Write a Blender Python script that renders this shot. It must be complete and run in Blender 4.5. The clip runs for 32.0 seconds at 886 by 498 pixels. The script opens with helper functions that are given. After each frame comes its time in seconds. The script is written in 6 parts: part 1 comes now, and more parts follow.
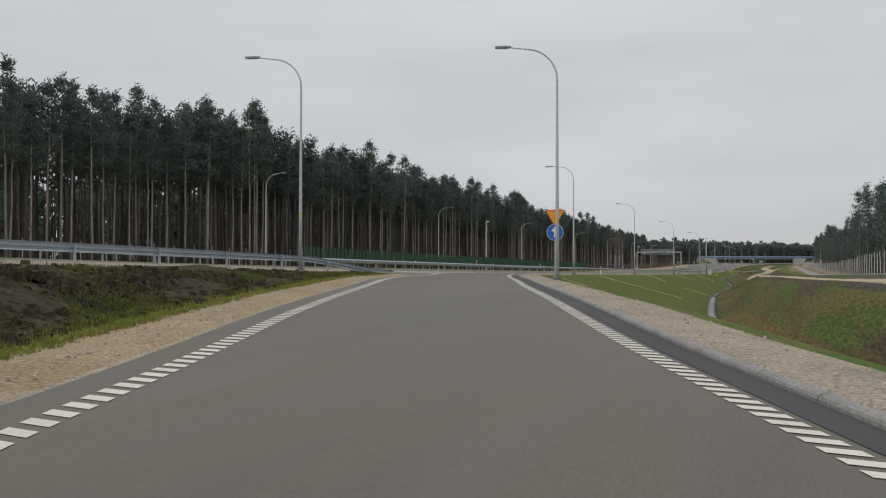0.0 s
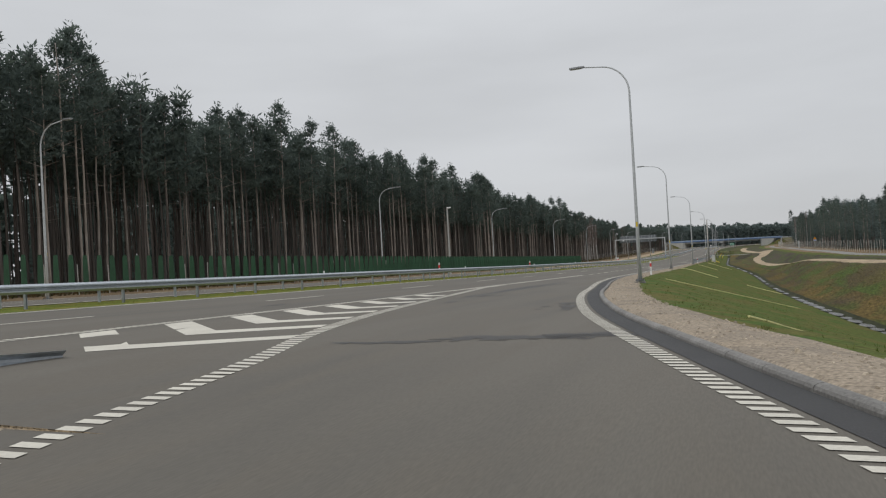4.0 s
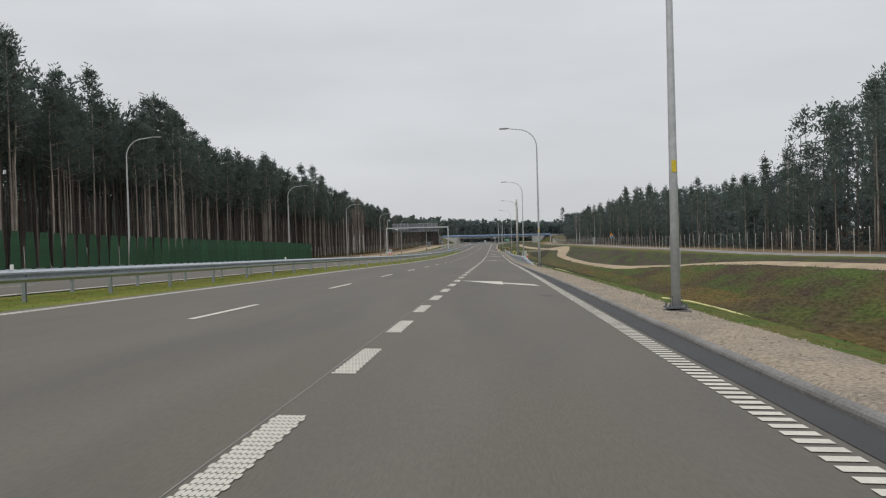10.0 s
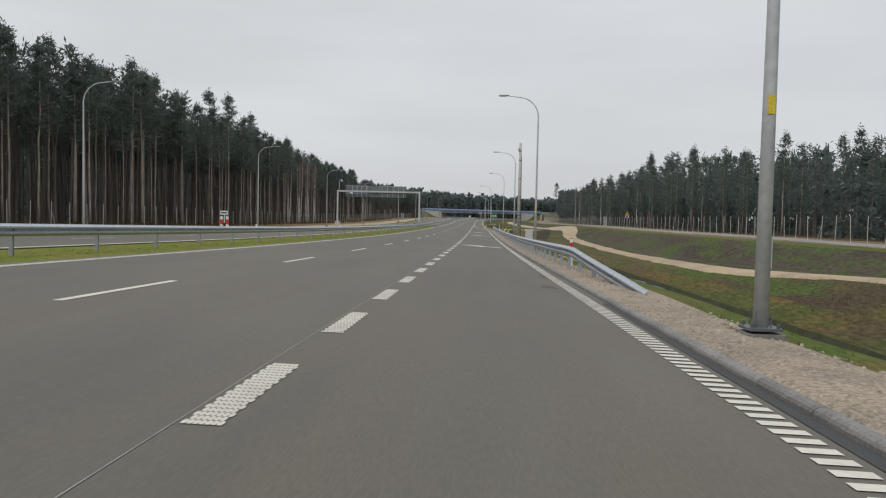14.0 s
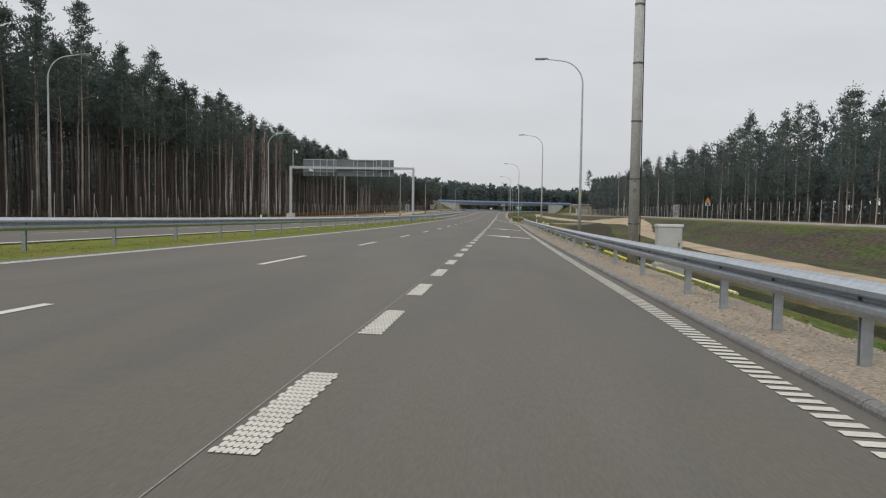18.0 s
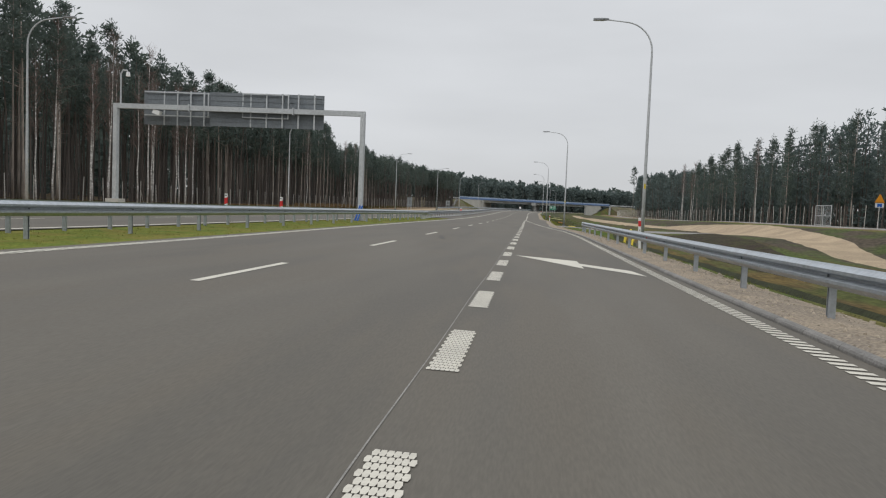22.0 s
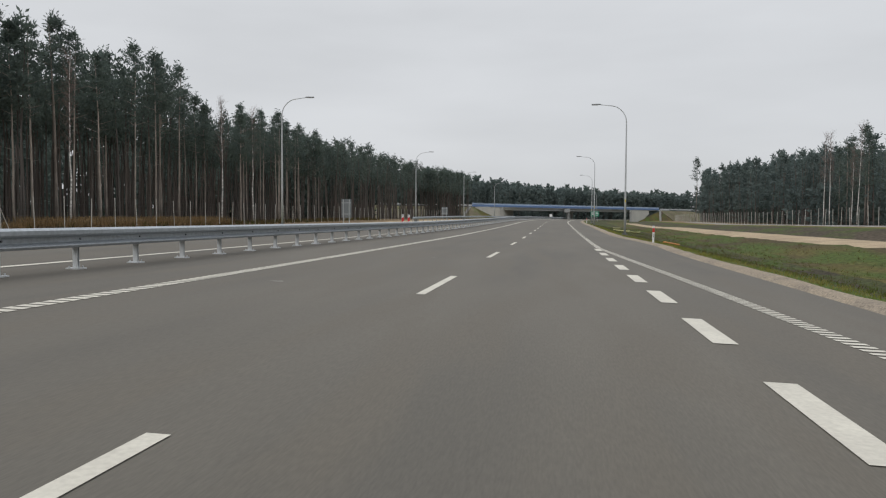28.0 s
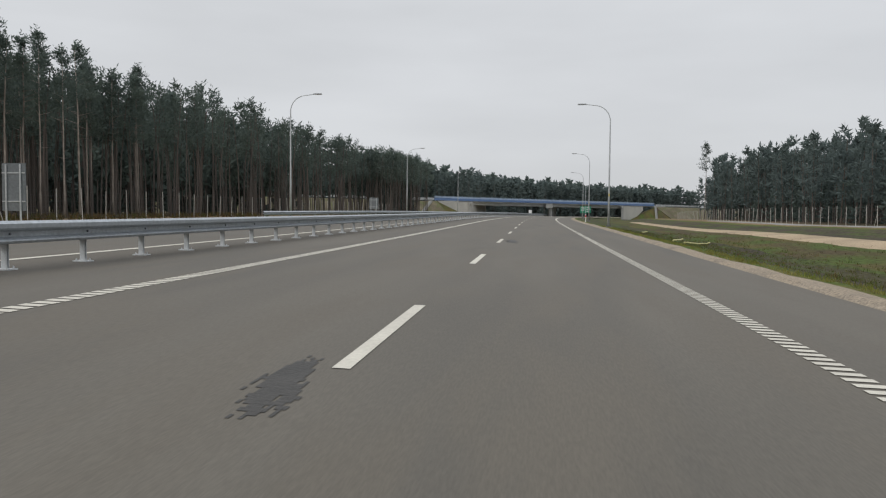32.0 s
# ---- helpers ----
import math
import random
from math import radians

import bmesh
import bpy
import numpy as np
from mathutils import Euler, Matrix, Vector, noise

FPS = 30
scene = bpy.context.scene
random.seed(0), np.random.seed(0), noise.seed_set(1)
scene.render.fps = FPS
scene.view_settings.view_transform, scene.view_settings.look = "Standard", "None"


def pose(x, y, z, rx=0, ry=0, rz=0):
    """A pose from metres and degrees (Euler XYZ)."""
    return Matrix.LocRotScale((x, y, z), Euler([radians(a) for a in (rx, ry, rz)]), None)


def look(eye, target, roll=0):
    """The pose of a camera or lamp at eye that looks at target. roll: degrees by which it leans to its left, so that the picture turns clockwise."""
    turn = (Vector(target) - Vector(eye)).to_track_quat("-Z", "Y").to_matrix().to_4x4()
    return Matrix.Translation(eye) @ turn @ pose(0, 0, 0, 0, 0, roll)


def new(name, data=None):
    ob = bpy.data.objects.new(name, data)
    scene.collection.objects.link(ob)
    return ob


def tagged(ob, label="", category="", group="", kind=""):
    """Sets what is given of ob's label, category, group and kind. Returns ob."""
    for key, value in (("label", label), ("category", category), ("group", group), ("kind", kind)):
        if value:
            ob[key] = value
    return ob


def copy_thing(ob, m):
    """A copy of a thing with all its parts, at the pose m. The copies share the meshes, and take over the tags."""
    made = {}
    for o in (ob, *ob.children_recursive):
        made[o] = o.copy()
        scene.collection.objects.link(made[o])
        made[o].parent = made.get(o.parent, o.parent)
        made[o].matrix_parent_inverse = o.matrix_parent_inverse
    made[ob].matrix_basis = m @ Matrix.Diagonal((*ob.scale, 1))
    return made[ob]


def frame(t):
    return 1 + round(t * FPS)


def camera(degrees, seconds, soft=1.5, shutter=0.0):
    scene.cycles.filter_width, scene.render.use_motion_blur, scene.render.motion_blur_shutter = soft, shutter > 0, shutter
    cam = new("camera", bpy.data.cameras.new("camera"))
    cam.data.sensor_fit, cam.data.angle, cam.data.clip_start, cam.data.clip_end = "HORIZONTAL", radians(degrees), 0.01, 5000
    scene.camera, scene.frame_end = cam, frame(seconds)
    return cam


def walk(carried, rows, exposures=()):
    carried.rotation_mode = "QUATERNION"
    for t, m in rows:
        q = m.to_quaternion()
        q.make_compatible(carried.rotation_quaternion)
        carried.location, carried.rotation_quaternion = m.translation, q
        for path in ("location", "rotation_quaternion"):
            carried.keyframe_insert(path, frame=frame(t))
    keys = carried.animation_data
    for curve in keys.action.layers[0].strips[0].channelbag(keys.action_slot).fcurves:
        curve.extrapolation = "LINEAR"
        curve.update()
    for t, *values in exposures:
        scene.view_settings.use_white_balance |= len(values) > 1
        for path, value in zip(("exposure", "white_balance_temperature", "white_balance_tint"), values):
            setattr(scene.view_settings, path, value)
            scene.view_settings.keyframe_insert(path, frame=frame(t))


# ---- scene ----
# camera ------------------------------------------------------------------
cam = camera(62.83, 32.0, soft=1.2)
PATH = [
    (0.0, pose(25.806, -0.000, 6.050, 90.78, -0.08, 25.28)),
    (0.5, pose(23.968, 3.947, 6.143, 90.87, 0.33, 25.31)),
    (1.0, pose(22.128, 7.906, 6.220, 90.95, 0.96, 25.44)),
    (1.5, pose(20.295, 11.982, 6.296, 91.04, 1.49, 25.61)),
    (2.0, pose(18.445, 16.260, 6.349, 91.15, 2.10, 25.50)),
    (2.5, pose(16.630, 20.688, 6.346, 91.21, 2.81, 25.26)),
    (4.5, pose(9.532, 38.458, 6.218, 90.38, 3.04, 20.28)),
    (5.0, pose(7.983, 43.143, 6.173, 90.19, 3.04, 18.65)),
    (5.5, pose(6.642, 48.075, 6.109, 90.08, 3.26, 16.85)),
    (6.0, pose(5.464, 53.141, 6.035, 89.97, 3.59, 14.27)),
    (6.5, pose(4.454, 58.332, 5.962, 89.87, 4.10, 11.73)),
    (7.0, pose(3.561, 63.658, 5.874, 89.68, 4.50, 9.70)),
    (7.5, pose(2.886, 69.101, 5.770, 89.68, 4.70, 8.03)),
    (8.0, pose(2.379, 74.671, 5.678, 89.62, 4.48, 6.88)),
    (8.5, pose(2.010, 80.316, 5.576, 89.34, 3.67, 5.98)),
    (9.0, pose(1.759, 86.029, 5.465, 89.23, 3.04, 4.94)),
    (9.5, pose(1.668, 91.769, 5.356, 89.32, 2.31, 4.28)),
    (10.0, pose(1.592, 97.518, 5.243, 89.31, 1.57, 4.00)),
    (10.5, pose(1.513, 103.373, 5.134, 89.24, 1.04, 3.71)),
    (11.0, pose(1.497, 109.253, 5.025, 88.87, 0.25, 3.60)),
    (11.5, pose(1.475, 115.214, 4.906, 88.65, -0.40, 3.30)),
    (12.0, pose(1.503, 121.209, 4.792, 88.54, -0.42, 3.09)),
    (12.5, pose(1.506, 127.202, 4.684, 88.27, -0.56, 2.99)),
    (13.0, pose(1.551, 133.204, 4.578, 88.13, -0.63, 2.99)),
    (13.5, pose(1.598, 139.168, 4.482, 87.49, -0.85, 2.77)),
    (14.0, pose(1.598, 145.194, 4.382, 87.32, -1.20, 2.87)),
    (14.5, pose(1.586, 151.298, 4.279, 87.26, -1.54, 3.06)),
    (16.5, pose(1.315, 175.948, 3.805, 87.26, -1.31, 3.89)),
    (17.0, pose(1.317, 182.015, 3.701, 87.04, -1.26, 4.16)),
    (17.5, pose(1.341, 188.084, 3.605, 86.90, -1.02, 4.33)),
    (18.0, pose(1.343, 194.195, 3.515, 86.82, -0.77, 4.61)),
    (18.5, pose(1.330, 200.376, 3.429, 86.66, -0.51, 4.89)),
    (19.0, pose(1.191, 206.673, 3.355, 86.68, -0.46, 5.09)),
    (19.5, pose(1.134, 212.892, 3.276, 86.66, -0.91, 5.45)),
    (20.0, pose(1.027, 219.076, 3.209, 86.62, -1.46, 5.69)),
    (20.5, pose(0.944, 225.295, 3.151, 86.68, -1.99, 6.02)),
    (21.0, pose(0.832, 231.624, 3.083, 86.65, -2.31, 6.28)),
    (21.5, pose(0.690, 238.013, 3.019, 86.66, -2.33, 6.66)),
    (22.0, pose(0.584, 244.417, 2.963, 86.67, -2.24, 6.87)),
    (22.5, pose(0.474, 250.856, 2.916, 86.60, -2.14, 7.19)),
    (23.0, pose(0.273, 257.286, 2.883, 86.65, -2.09, 7.33)),
    (23.5, pose(0.125, 263.629, 2.863, 86.50, -2.30, 7.56)),
    (24.0, pose(-0.052, 269.930, 2.842, 86.71, -2.40, 7.89)),
    (24.5, pose(-0.253, 276.287, 2.820, 86.72, -2.40, 8.20)),
    (26.5, pose(-1.114, 301.405, 2.732, 87.01, -2.26, 8.74)),
    (27.0, pose(-1.282, 307.701, 2.720, 87.22, -2.08, 8.73)),
    (27.5, pose(-1.524, 313.928, 2.696, 87.31, -1.43, 9.05)),
    (28.0, pose(-1.823, 320.141, 2.668, 87.57, -0.30, 8.97)),
    (28.5, pose(-1.975, 326.309, 2.646, 87.76, 0.77, 8.99)),
    (29.0, pose(-2.161, 332.465, 2.640, 87.76, 1.14, 8.99)),
    (29.5, pose(-2.267, 338.697, 2.633, 87.66, 1.14, 8.81)),
    (30.0, pose(-2.379, 344.945, 2.635, 87.58, 0.95, 8.56)),
    (30.5, pose(-2.469, 351.199, 2.639, 87.50, 0.56, 8.22)),
    (31.0, pose(-2.501, 357.438, 2.637, 87.43, 0.27, 7.68)),
    (31.5, pose(-2.498, 363.736, 2.643, 87.27, -0.22, 7.45)),
    (32.0, pose(-2.471, 369.999, 2.654, 87.31, -0.51, 7.32)),
]
walk(cam, PATH, [(0.0, -0.09), (4.0, -0.07), (8.0, -0.01), (14.0, 0.05), (22.0, 0.06), (32.0, 0.06)])

# light -------------------------------------------------------------------
world = bpy.data.worlds.new("overcast")
scene.world = world
world.use_nodes = True
wn, wl = world.node_tree.nodes, world.node_tree.links
wn.clear()
w_out = wn.new("ShaderNodeOutputWorld")
w_bg = wn.new("ShaderNodeBackground")
w_sky = wn.new("ShaderNodeTexSky")
w_sky.sky_type = "NISHITA"
w_sky.sun_disc = False
w_sky.sun_elevation = radians(38)
w_sky.sun_rotation = radians(221)
w_co = wn.new("ShaderNodeTexCoord")
w_sep = wn.new("ShaderNodeSeparateXYZ")
wl.new(w_co.outputs["Generated"], w_sep.inputs[0])
w_ramp = wn.new("ShaderNodeValToRGB")          # overcast: brighter towards the zenith
w_ramp.color_ramp.elements[0].position = 0.0
w_ramp.color_ramp.elements[0].color = (0.600, 0.612, 0.632, 1)
w_ramp.color_ramp.elements[1].position = 1.0
w_ramp.color_ramp.elements[1].color = (1.28, 1.31, 1.36, 1)
e = w_ramp.color_ramp.elements.new(0.36)
e.color = (0.692, 0.711, 0.738, 1)
wl.new(w_sep.outputs[2], w_ramp.inputs[0])
w_map = wn.new("ShaderNodeMapping")
w_map.inputs["Scale"].default_value = (1.2, 1.2, 5.0)
wl.new(w_co.outputs["Generated"], w_map.inputs[0])
w_noise = wn.new("ShaderNodeTexNoise")
w_noise.inputs["Scale"].default_value = 1.6
w_noise.inputs["Detail"].default_value = 4
wl.new(w_map.outputs[0], w_noise.inputs["Vector"])
w_cl = wn.new("ShaderNodeMapRange")
w_cl.inputs[1].default_value, w_cl.inputs[2].default_value = 0.3, 0.7
w_cl.inputs[3].default_value, w_cl.inputs[4].default_value = 0.90, 1.06
wl.new(w_noise.outputs[0], w_cl.inputs[0])
w_mul = wn.new("ShaderNodeVectorMath")
w_mul.operation = "SCALE"
wl.new(w_ramp.outputs[0], w_mul.inputs[0])
wl.new(w_cl.outputs[0], w_mul.inputs["Scale"])
w_sc = wn.new("ShaderNodeVectorMath")
w_sc.operation = "SCALE"
w_sc.inputs["Scale"].default_value = 0.09
wl.new(w_sky.outputs[0], w_sc.inputs[0])
w_mix = wn.new("ShaderNodeMix")
w_mix.data_type = "RGBA"
w_mix.inputs[0].default_value = 0.04
wl.new(w_mul.outputs[0], w_mix.inputs[6])
wl.new(w_sc.outputs[0], w_mix.inputs[7])
wl.new(w_mix.outputs[2], w_bg.inputs[0])
w_bg.inputs[1].default_value = 1.0
wl.new(w_bg.outputs[0], w_out.inputs[0])

sun = new("sun", bpy.data.lights.new("sun", "SUN"))
sun.data.energy = 0.9
sun.data.angle = radians(30)
sun.data.color = (1.0, 0.97, 0.93)
sun.matrix_world = look((-70, 70, 110), (0, 150, 0))

# materials ---------------------------------------------------------------
def mat(name, col, rough=0.7, metal=0.0, var=0.25, scale=3.0, fine=40.0, bump=0.0, tint=None, rnd=0.0, stretch=None, spec=0.5, tint2=None, isl=0.0):
    """Principled material: base colour broken up by noise at two sizes, with a second tint in patches."""
    m = bpy.data.materials.new(name)
    m.use_nodes = True
    n, l = m.node_tree.nodes, m.node_tree.links
    p = n["Principled BSDF"]
    p.inputs["Roughness"].default_value = rough
    p.inputs["Metallic"].default_value = metal
    p.inputs["Specular IOR Level"].default_value = spec
    tc = n.new("ShaderNodeTexCoord")
    vec = tc.outputs["Object"]
    if stretch:
        mp = n.new("ShaderNodeMapping")
        mp.inputs["Scale"].default_value = stretch
        l.new(vec, mp.inputs[0])
        vec = mp.outputs[0]
    big = n.new("ShaderNodeTexNoise")
    big.inputs["Scale"].default_value = scale
    big.inputs["Detail"].default_value = 3
    small = n.new("ShaderNodeTexNoise")
    small.inputs["Scale"].default_value = fine
    small.inputs["Detail"].default_value = 2
    l.new(vec, big.inputs["Vector"])
    l.new(vec, small.inputs["Vector"])
    tintmix = n.new("ShaderNodeMix")
    tintmix.data_type = "RGBA"
    tintmix.inputs[6].default_value = (*col, 1)
    tintmix.inputs[7].default_value = (*(tint or [c * (1 - var) for c in col]), 1)
    mr = n.new("ShaderNodeMapRange")
    mr.inputs[1].default_value, mr.inputs[2].default_value = 0.38, 0.62
    l.new(big.outputs[0], mr.inputs[0])
    l.new(mr.outputs[0], tintmix.inputs[0])
    br = n.new("ShaderNodeMapRange")
    br.inputs[1].default_value, br.inputs[2].default_value = 0.3, 0.7
    br.inputs[3].default_value, br.inputs[4].default_value = 1 - var, 1 + var
    l.new(small.outputs[0], br.inputs[0])
    sc = n.new("ShaderNodeVectorMath")
    sc.operation = "SCALE"
    l.new(tintmix.outputs[2], sc.inputs[0])
    l.new(br.outputs[0], sc.inputs["Scale"])
    last = sc.outputs[0]
    if tint2:
        mid = n.new("ShaderNodeTexNoise")
        mid.inputs["Scale"].default_value = scale * 2.3
        mid.inputs["Detail"].default_value = 4
        off = n.new("ShaderNodeVectorMath")
        off.operation = "ADD"
        off.inputs[1].default_value = (31.0, 17.0, 5.0)
        l.new(vec, off.inputs[0])
        l.new(off.outputs[0], mid.inputs["Vector"])
        m3 = n.new("ShaderNodeMapRange")
        m3.inputs[1].default_value, m3.inputs[2].default_value = 0.46, 0.62
        l.new(mid.outputs[0], m3.inputs[0])
        mx = n.new("ShaderNodeMix")
        mx.data_type = "RGBA"
        mx.inputs[7].default_value = (*tint2, 1)
        l.new(m3.outputs[0], mx.inputs[0])
        l.new(tintmix.outputs[2], mx.inputs[6])
        l.new(mx.outputs[2], sc.inputs[0])
    if rnd:
        oi = n.new("ShaderNodeObjectInfo")
        r2 = n.new("ShaderNodeMapRange")
        r2.inputs[3].default_value, r2.inputs[4].default_value = 1 - rnd, 1 + rnd
        l.new(oi.outputs["Random"], r2.inputs[0])
        s2 = n.new("ShaderNodeVectorMath")
        s2.operation = "SCALE"
        l.new(last, s2.inputs[0])
        l.new(r2.outputs[0], s2.inputs["Scale"])
        last = s2.outputs[0]
    if isl:
        ge = n.new("ShaderNodeNewGeometry")
        r3 = n.new("ShaderNodeMapRange")
        r3.inputs[3].default_value, r3.inputs[4].default_value = 1 - isl, 1 + isl
        l.new(ge.outputs["Random Per Island"], r3.inputs[0])
        s3 = n.new("ShaderNodeVectorMath")
        s3.operation = "SCALE"
        l.new(last, s3.inputs[0])
        l.new(r3.outputs[0], s3.inputs["Scale"])
        last = s3.outputs[0]
    l.new(last, p.inputs["Base Color"])
    if bump:
        b = n.new("ShaderNodeBump")
        b.inputs["Strength"].default_value = bump
        b.inputs["Distance"].default_value = 0.03
        l.new(small.outputs[0], b.inputs["Height"])
        l.new(b.outputs[0], p.inputs["Normal"])
    return m


ASPHALT = mat("asphalt", (0.117, 0.106, 0.087), 0.85, var=0.10, scale=0.55, fine=70, bump=0.08, tint=(0.095, 0.087, 0.073), stretch=(1.0, 0.14, 1.0), tint2=(0.109, 0.097, 0.078))
ASPHALT_NEW = mat("asphalt_new", (0.040, 0.040, 0.041), 0.8, var=0.18, scale=0.8, fine=60, bump=0.3)
WET = mat("damp_asphalt", (0.039, 0.036, 0.032), 0.6, var=0.25, scale=2.0, fine=30, bump=0.2)
SCUFF = mat("pale_scuff", (0.21, 0.20, 0.18), 0.85, var=0.3, scale=2.0, fine=30)
PAINT = mat("road_paint", (0.57, 0.545, 0.47), 0.75, var=0.08, scale=1.5, fine=25, bump=0.2, tint=(0.51, 0.485, 0.42))
KERB = mat("kerb_concrete", (0.205, 0.198, 0.186), 0.85, var=0.2, scale=2.0, fine=30, bump=0.3, rnd=0.12)
CONC = mat("concrete", (0.42, 0.42, 0.40), 0.85, var=0.15, scale=0.7, fine=18, bump=0.2)
GRAVEL = mat("gravel", (0.30, 0.252, 0.195), 0.95, var=0.35, scale=0.6, fine=22, bump=0.8, tint=(0.235, 0.20, 0.16), tint2=(0.30, 0.25, 0.19), spec=0.12)
STONE = mat("stone", (0.37, 0.315, 0.245), 0.9, var=0.1, scale=3, fine=20, isl=0.28)
ROADGRIT = mat("sandy_gravel", (0.300, 0.228, 0.140), 0.95, var=0.35, scale=0.5, fine=20, bump=0.8, tint=(0.235, 0.180, 0.115), tint2=(0.27, 0.215, 0.150), spec=0.12)
STRAW = mat("straw", (0.22, 0.15, 0.072), 0.9, var=0.3, scale=0.5, fine=6, tint=(0.22, 0.14, 0.06))
POLECONC = mat("spun_concrete", (0.44, 0.43, 0.40), 0.85, var=0.12, scale=1.2, fine=14, bump=0.2)
SAND = mat("sand", (0.40, 0.315, 0.215), 0.95, var=0.2, scale=0.4, fine=12, bump=0.5, tint=(0.31, 0.245, 0.17), spec=0.12)
GRASS = mat("grass", (0.080, 0.098, 0.022), 0.95, var=0.4, scale=0.30, fine=9, bump=0.8, tint=(0.112, 0.098, 0.030), tint2=(0.058, 0.098, 0.018), spec=0.12)
GRASS_M = mat("median_grass", (0.142, 0.160, 0.028), 0.95, var=0.3, scale=0.6, fine=12, bump=0.5, tint=(0.165, 0.150, 0.036), tint2=(0.112, 0.146, 0.026), spec=0.12)
MUD = mat("wet_mud", (0.034, 0.038, 0.017), 0.9, var=0.3, scale=1.0, fine=9, bump=0.5, spec=0.2)
EARTH = mat("dark_earth", (0.046, 0.035, 0.025), 0.95, var=0.5, scale=0.6, fine=5, bump=1.4, tint=(0.036, 0.029, 0.021), tint2=(0.046, 0.046, 0.020), spec=0.12)
OCHRE = mat("ochre_grass", (0.112, 0.080, 0.028), 0.95, var=0.4, scale=0.22, fine=5, bump=0.9, tint=(0.066, 0.052, 0.030), tint2=(0.066, 0.074, 0.022), stretch=(1.0, 0.35, 1.0), spec=0.12)
TOPSOIL = mat("grey_topsoil", (0.074, 0.060, 0.044), 0.95, var=0.35, scale=0.25, fine=5, bump=0.9, tint=(0.054, 0.046, 0.034), tint2=(0.062, 0.078, 0.026), stretch=(1.0, 0.35, 1.0), spec=0.12)
BANK = mat("bank_soil", (0.092, 0.080, 0.028), 0.95, var=0.4, scale=0.20, fine=7, bump=0.8, tint=(0.062, 0.046, 0.030), tint2=(0.062, 0.086, 0.022), stretch=(1.0, 0.35, 1.0), spec=0.12)
VERGE = mat("verge_soil", (0.062, 0.058, 0.030), 0.95, var=0.45, scale=0.16, fine=6, bump=0.8, tint=(0.048, 0.041, 0.030), tint2=(0.054, 0.078, 0.020), stretch=(1.0, 0.5, 1.0), spec=0.12)
SLOPESOIL = mat("bare_slope_soil", (0.150, 0.128, 0.090), 0.95, var=0.3, scale=0.25, fine=5, bump=0.6, tint=(0.105, 0.090, 0.062), tint2=(0.100, 0.104, 0.052), spec=0.12)
SOIL = mat("dry_soil", (0.155, 0.115, 0.075), 0.95, var=0.4, scale=0.3, fine=6, bump=0.8, tint=(0.21, 0.15, 0.085), spec=0.12)
FLOOR = mat("forest_floor", (0.085, 0.060, 0.040), 0.95, var=0.5, scale=0.25, fine=5, bump=1.0, tint=(0.05, 0.045, 0.025), spec=0.12)
GREYROAD = mat("service_road", (0.27, 0.26, 0.245), 0.95, var=0.2, scale=0.5, fine=12, bump=0.4, spec=0.12)
GALV = mat("galvanised_steel", (0.43, 0.465, 0.50), 0.45, metal=0.65, var=0.12, scale=1.5, fine=12, tint=(0.40, 0.43, 0.46))
GALV_D = mat("galvanised_bolt", (0.16, 0.17, 0.18), 0.6, metal=0.5, var=0.2)
POLE = mat("pole_steel", (0.50, 0.52, 0.53), 0.55, metal=0.1, var=0.1, scale=1.0, fine=10)
LAMPHEAD = mat("lamp_housing", (0.30, 0.31, 0.32), 0.4, metal=0.4, var=0.08)
LENS = mat("lamp_glass", (0.62, 0.64, 0.66), 0.25, var=0.05)
SEAM = mat("joint_sealant", (0.26, 0.25, 0.23), 0.8, var=0.2)
YEL = mat("yellow_plastic", (0.72, 0.55, 0.04), 0.5, var=0.15, scale=3)
YELSTRIP = mat("pale_yellow_strip", (0.66, 0.62, 0.28), 0.7, var=0.2, scale=2)
ORANGE = mat("sign_orange", (0.80, 0.33, 0.02), 0.5, var=0.08)
ORPIPE = mat("orange_pipe", (0.62, 0.25, 0.06), 0.5, var=0.15)
BLUE = mat("sign_blue", (0.02, 0.13, 0.50), 0.45, var=0.06)
WHITE = mat("white_plastic", (0.78, 0.78, 0.77), 0.45, var=0.08)
RED = mat("red_plastic", (0.60, 0.03, 0.03), 0.45, var=0.1)
DARK = mat("dark_trim", (0.03, 0.03, 0.032), 0.6, var=0.2)
GREEN = mat("green_lamella", (0.017, 0.066, 0.030), 0.55, var=0.18, scale=2, fine=15, rnd=0.15)
SIGNGREEN = mat("sign_green", (0.02, 0.22, 0.13), 0.5, var=0.08)
SIGNBACK = mat("sign_back_aluminium", (0.19, 0.21, 0.225), 0.55, metal=0.3, var=0.12, scale=1.2, fine=9)
BLUEPAINT = mat("bridge_blue", (0.13, 0.22, 0.42), 0.5, var=0.12)
BLUELIGHT = mat("parapet_blue", (0.38, 0.48, 0.62), 0.5, var=0.1)
WALLCONC = mat("pale_concrete", (0.52, 0.51, 0.47), 0.85, var=0.08, scale=0.4, fine=8, bump=0.1)
GALVPALE = mat("weathered_zinc", (0.62, 0.64, 0.65), 0.6, metal=0.3, var=0.1)
GIRDER = mat("bridge_girder", (0.46, 0.47, 0.47), 0.75, var=0.12)
CABINET = mat("cabinet_shell", (0.55, 0.55, 0.53), 0.6, var=0.08)
BARK = mat("pine_bark", (0.270, 0.242, 0.215), 0.95, var=0.35, scale=0.5, fine=5, bump=0.6, tint=(0.255, 0.208, 0.170), rnd=0.25, stretch=(1, 1, 0.15))
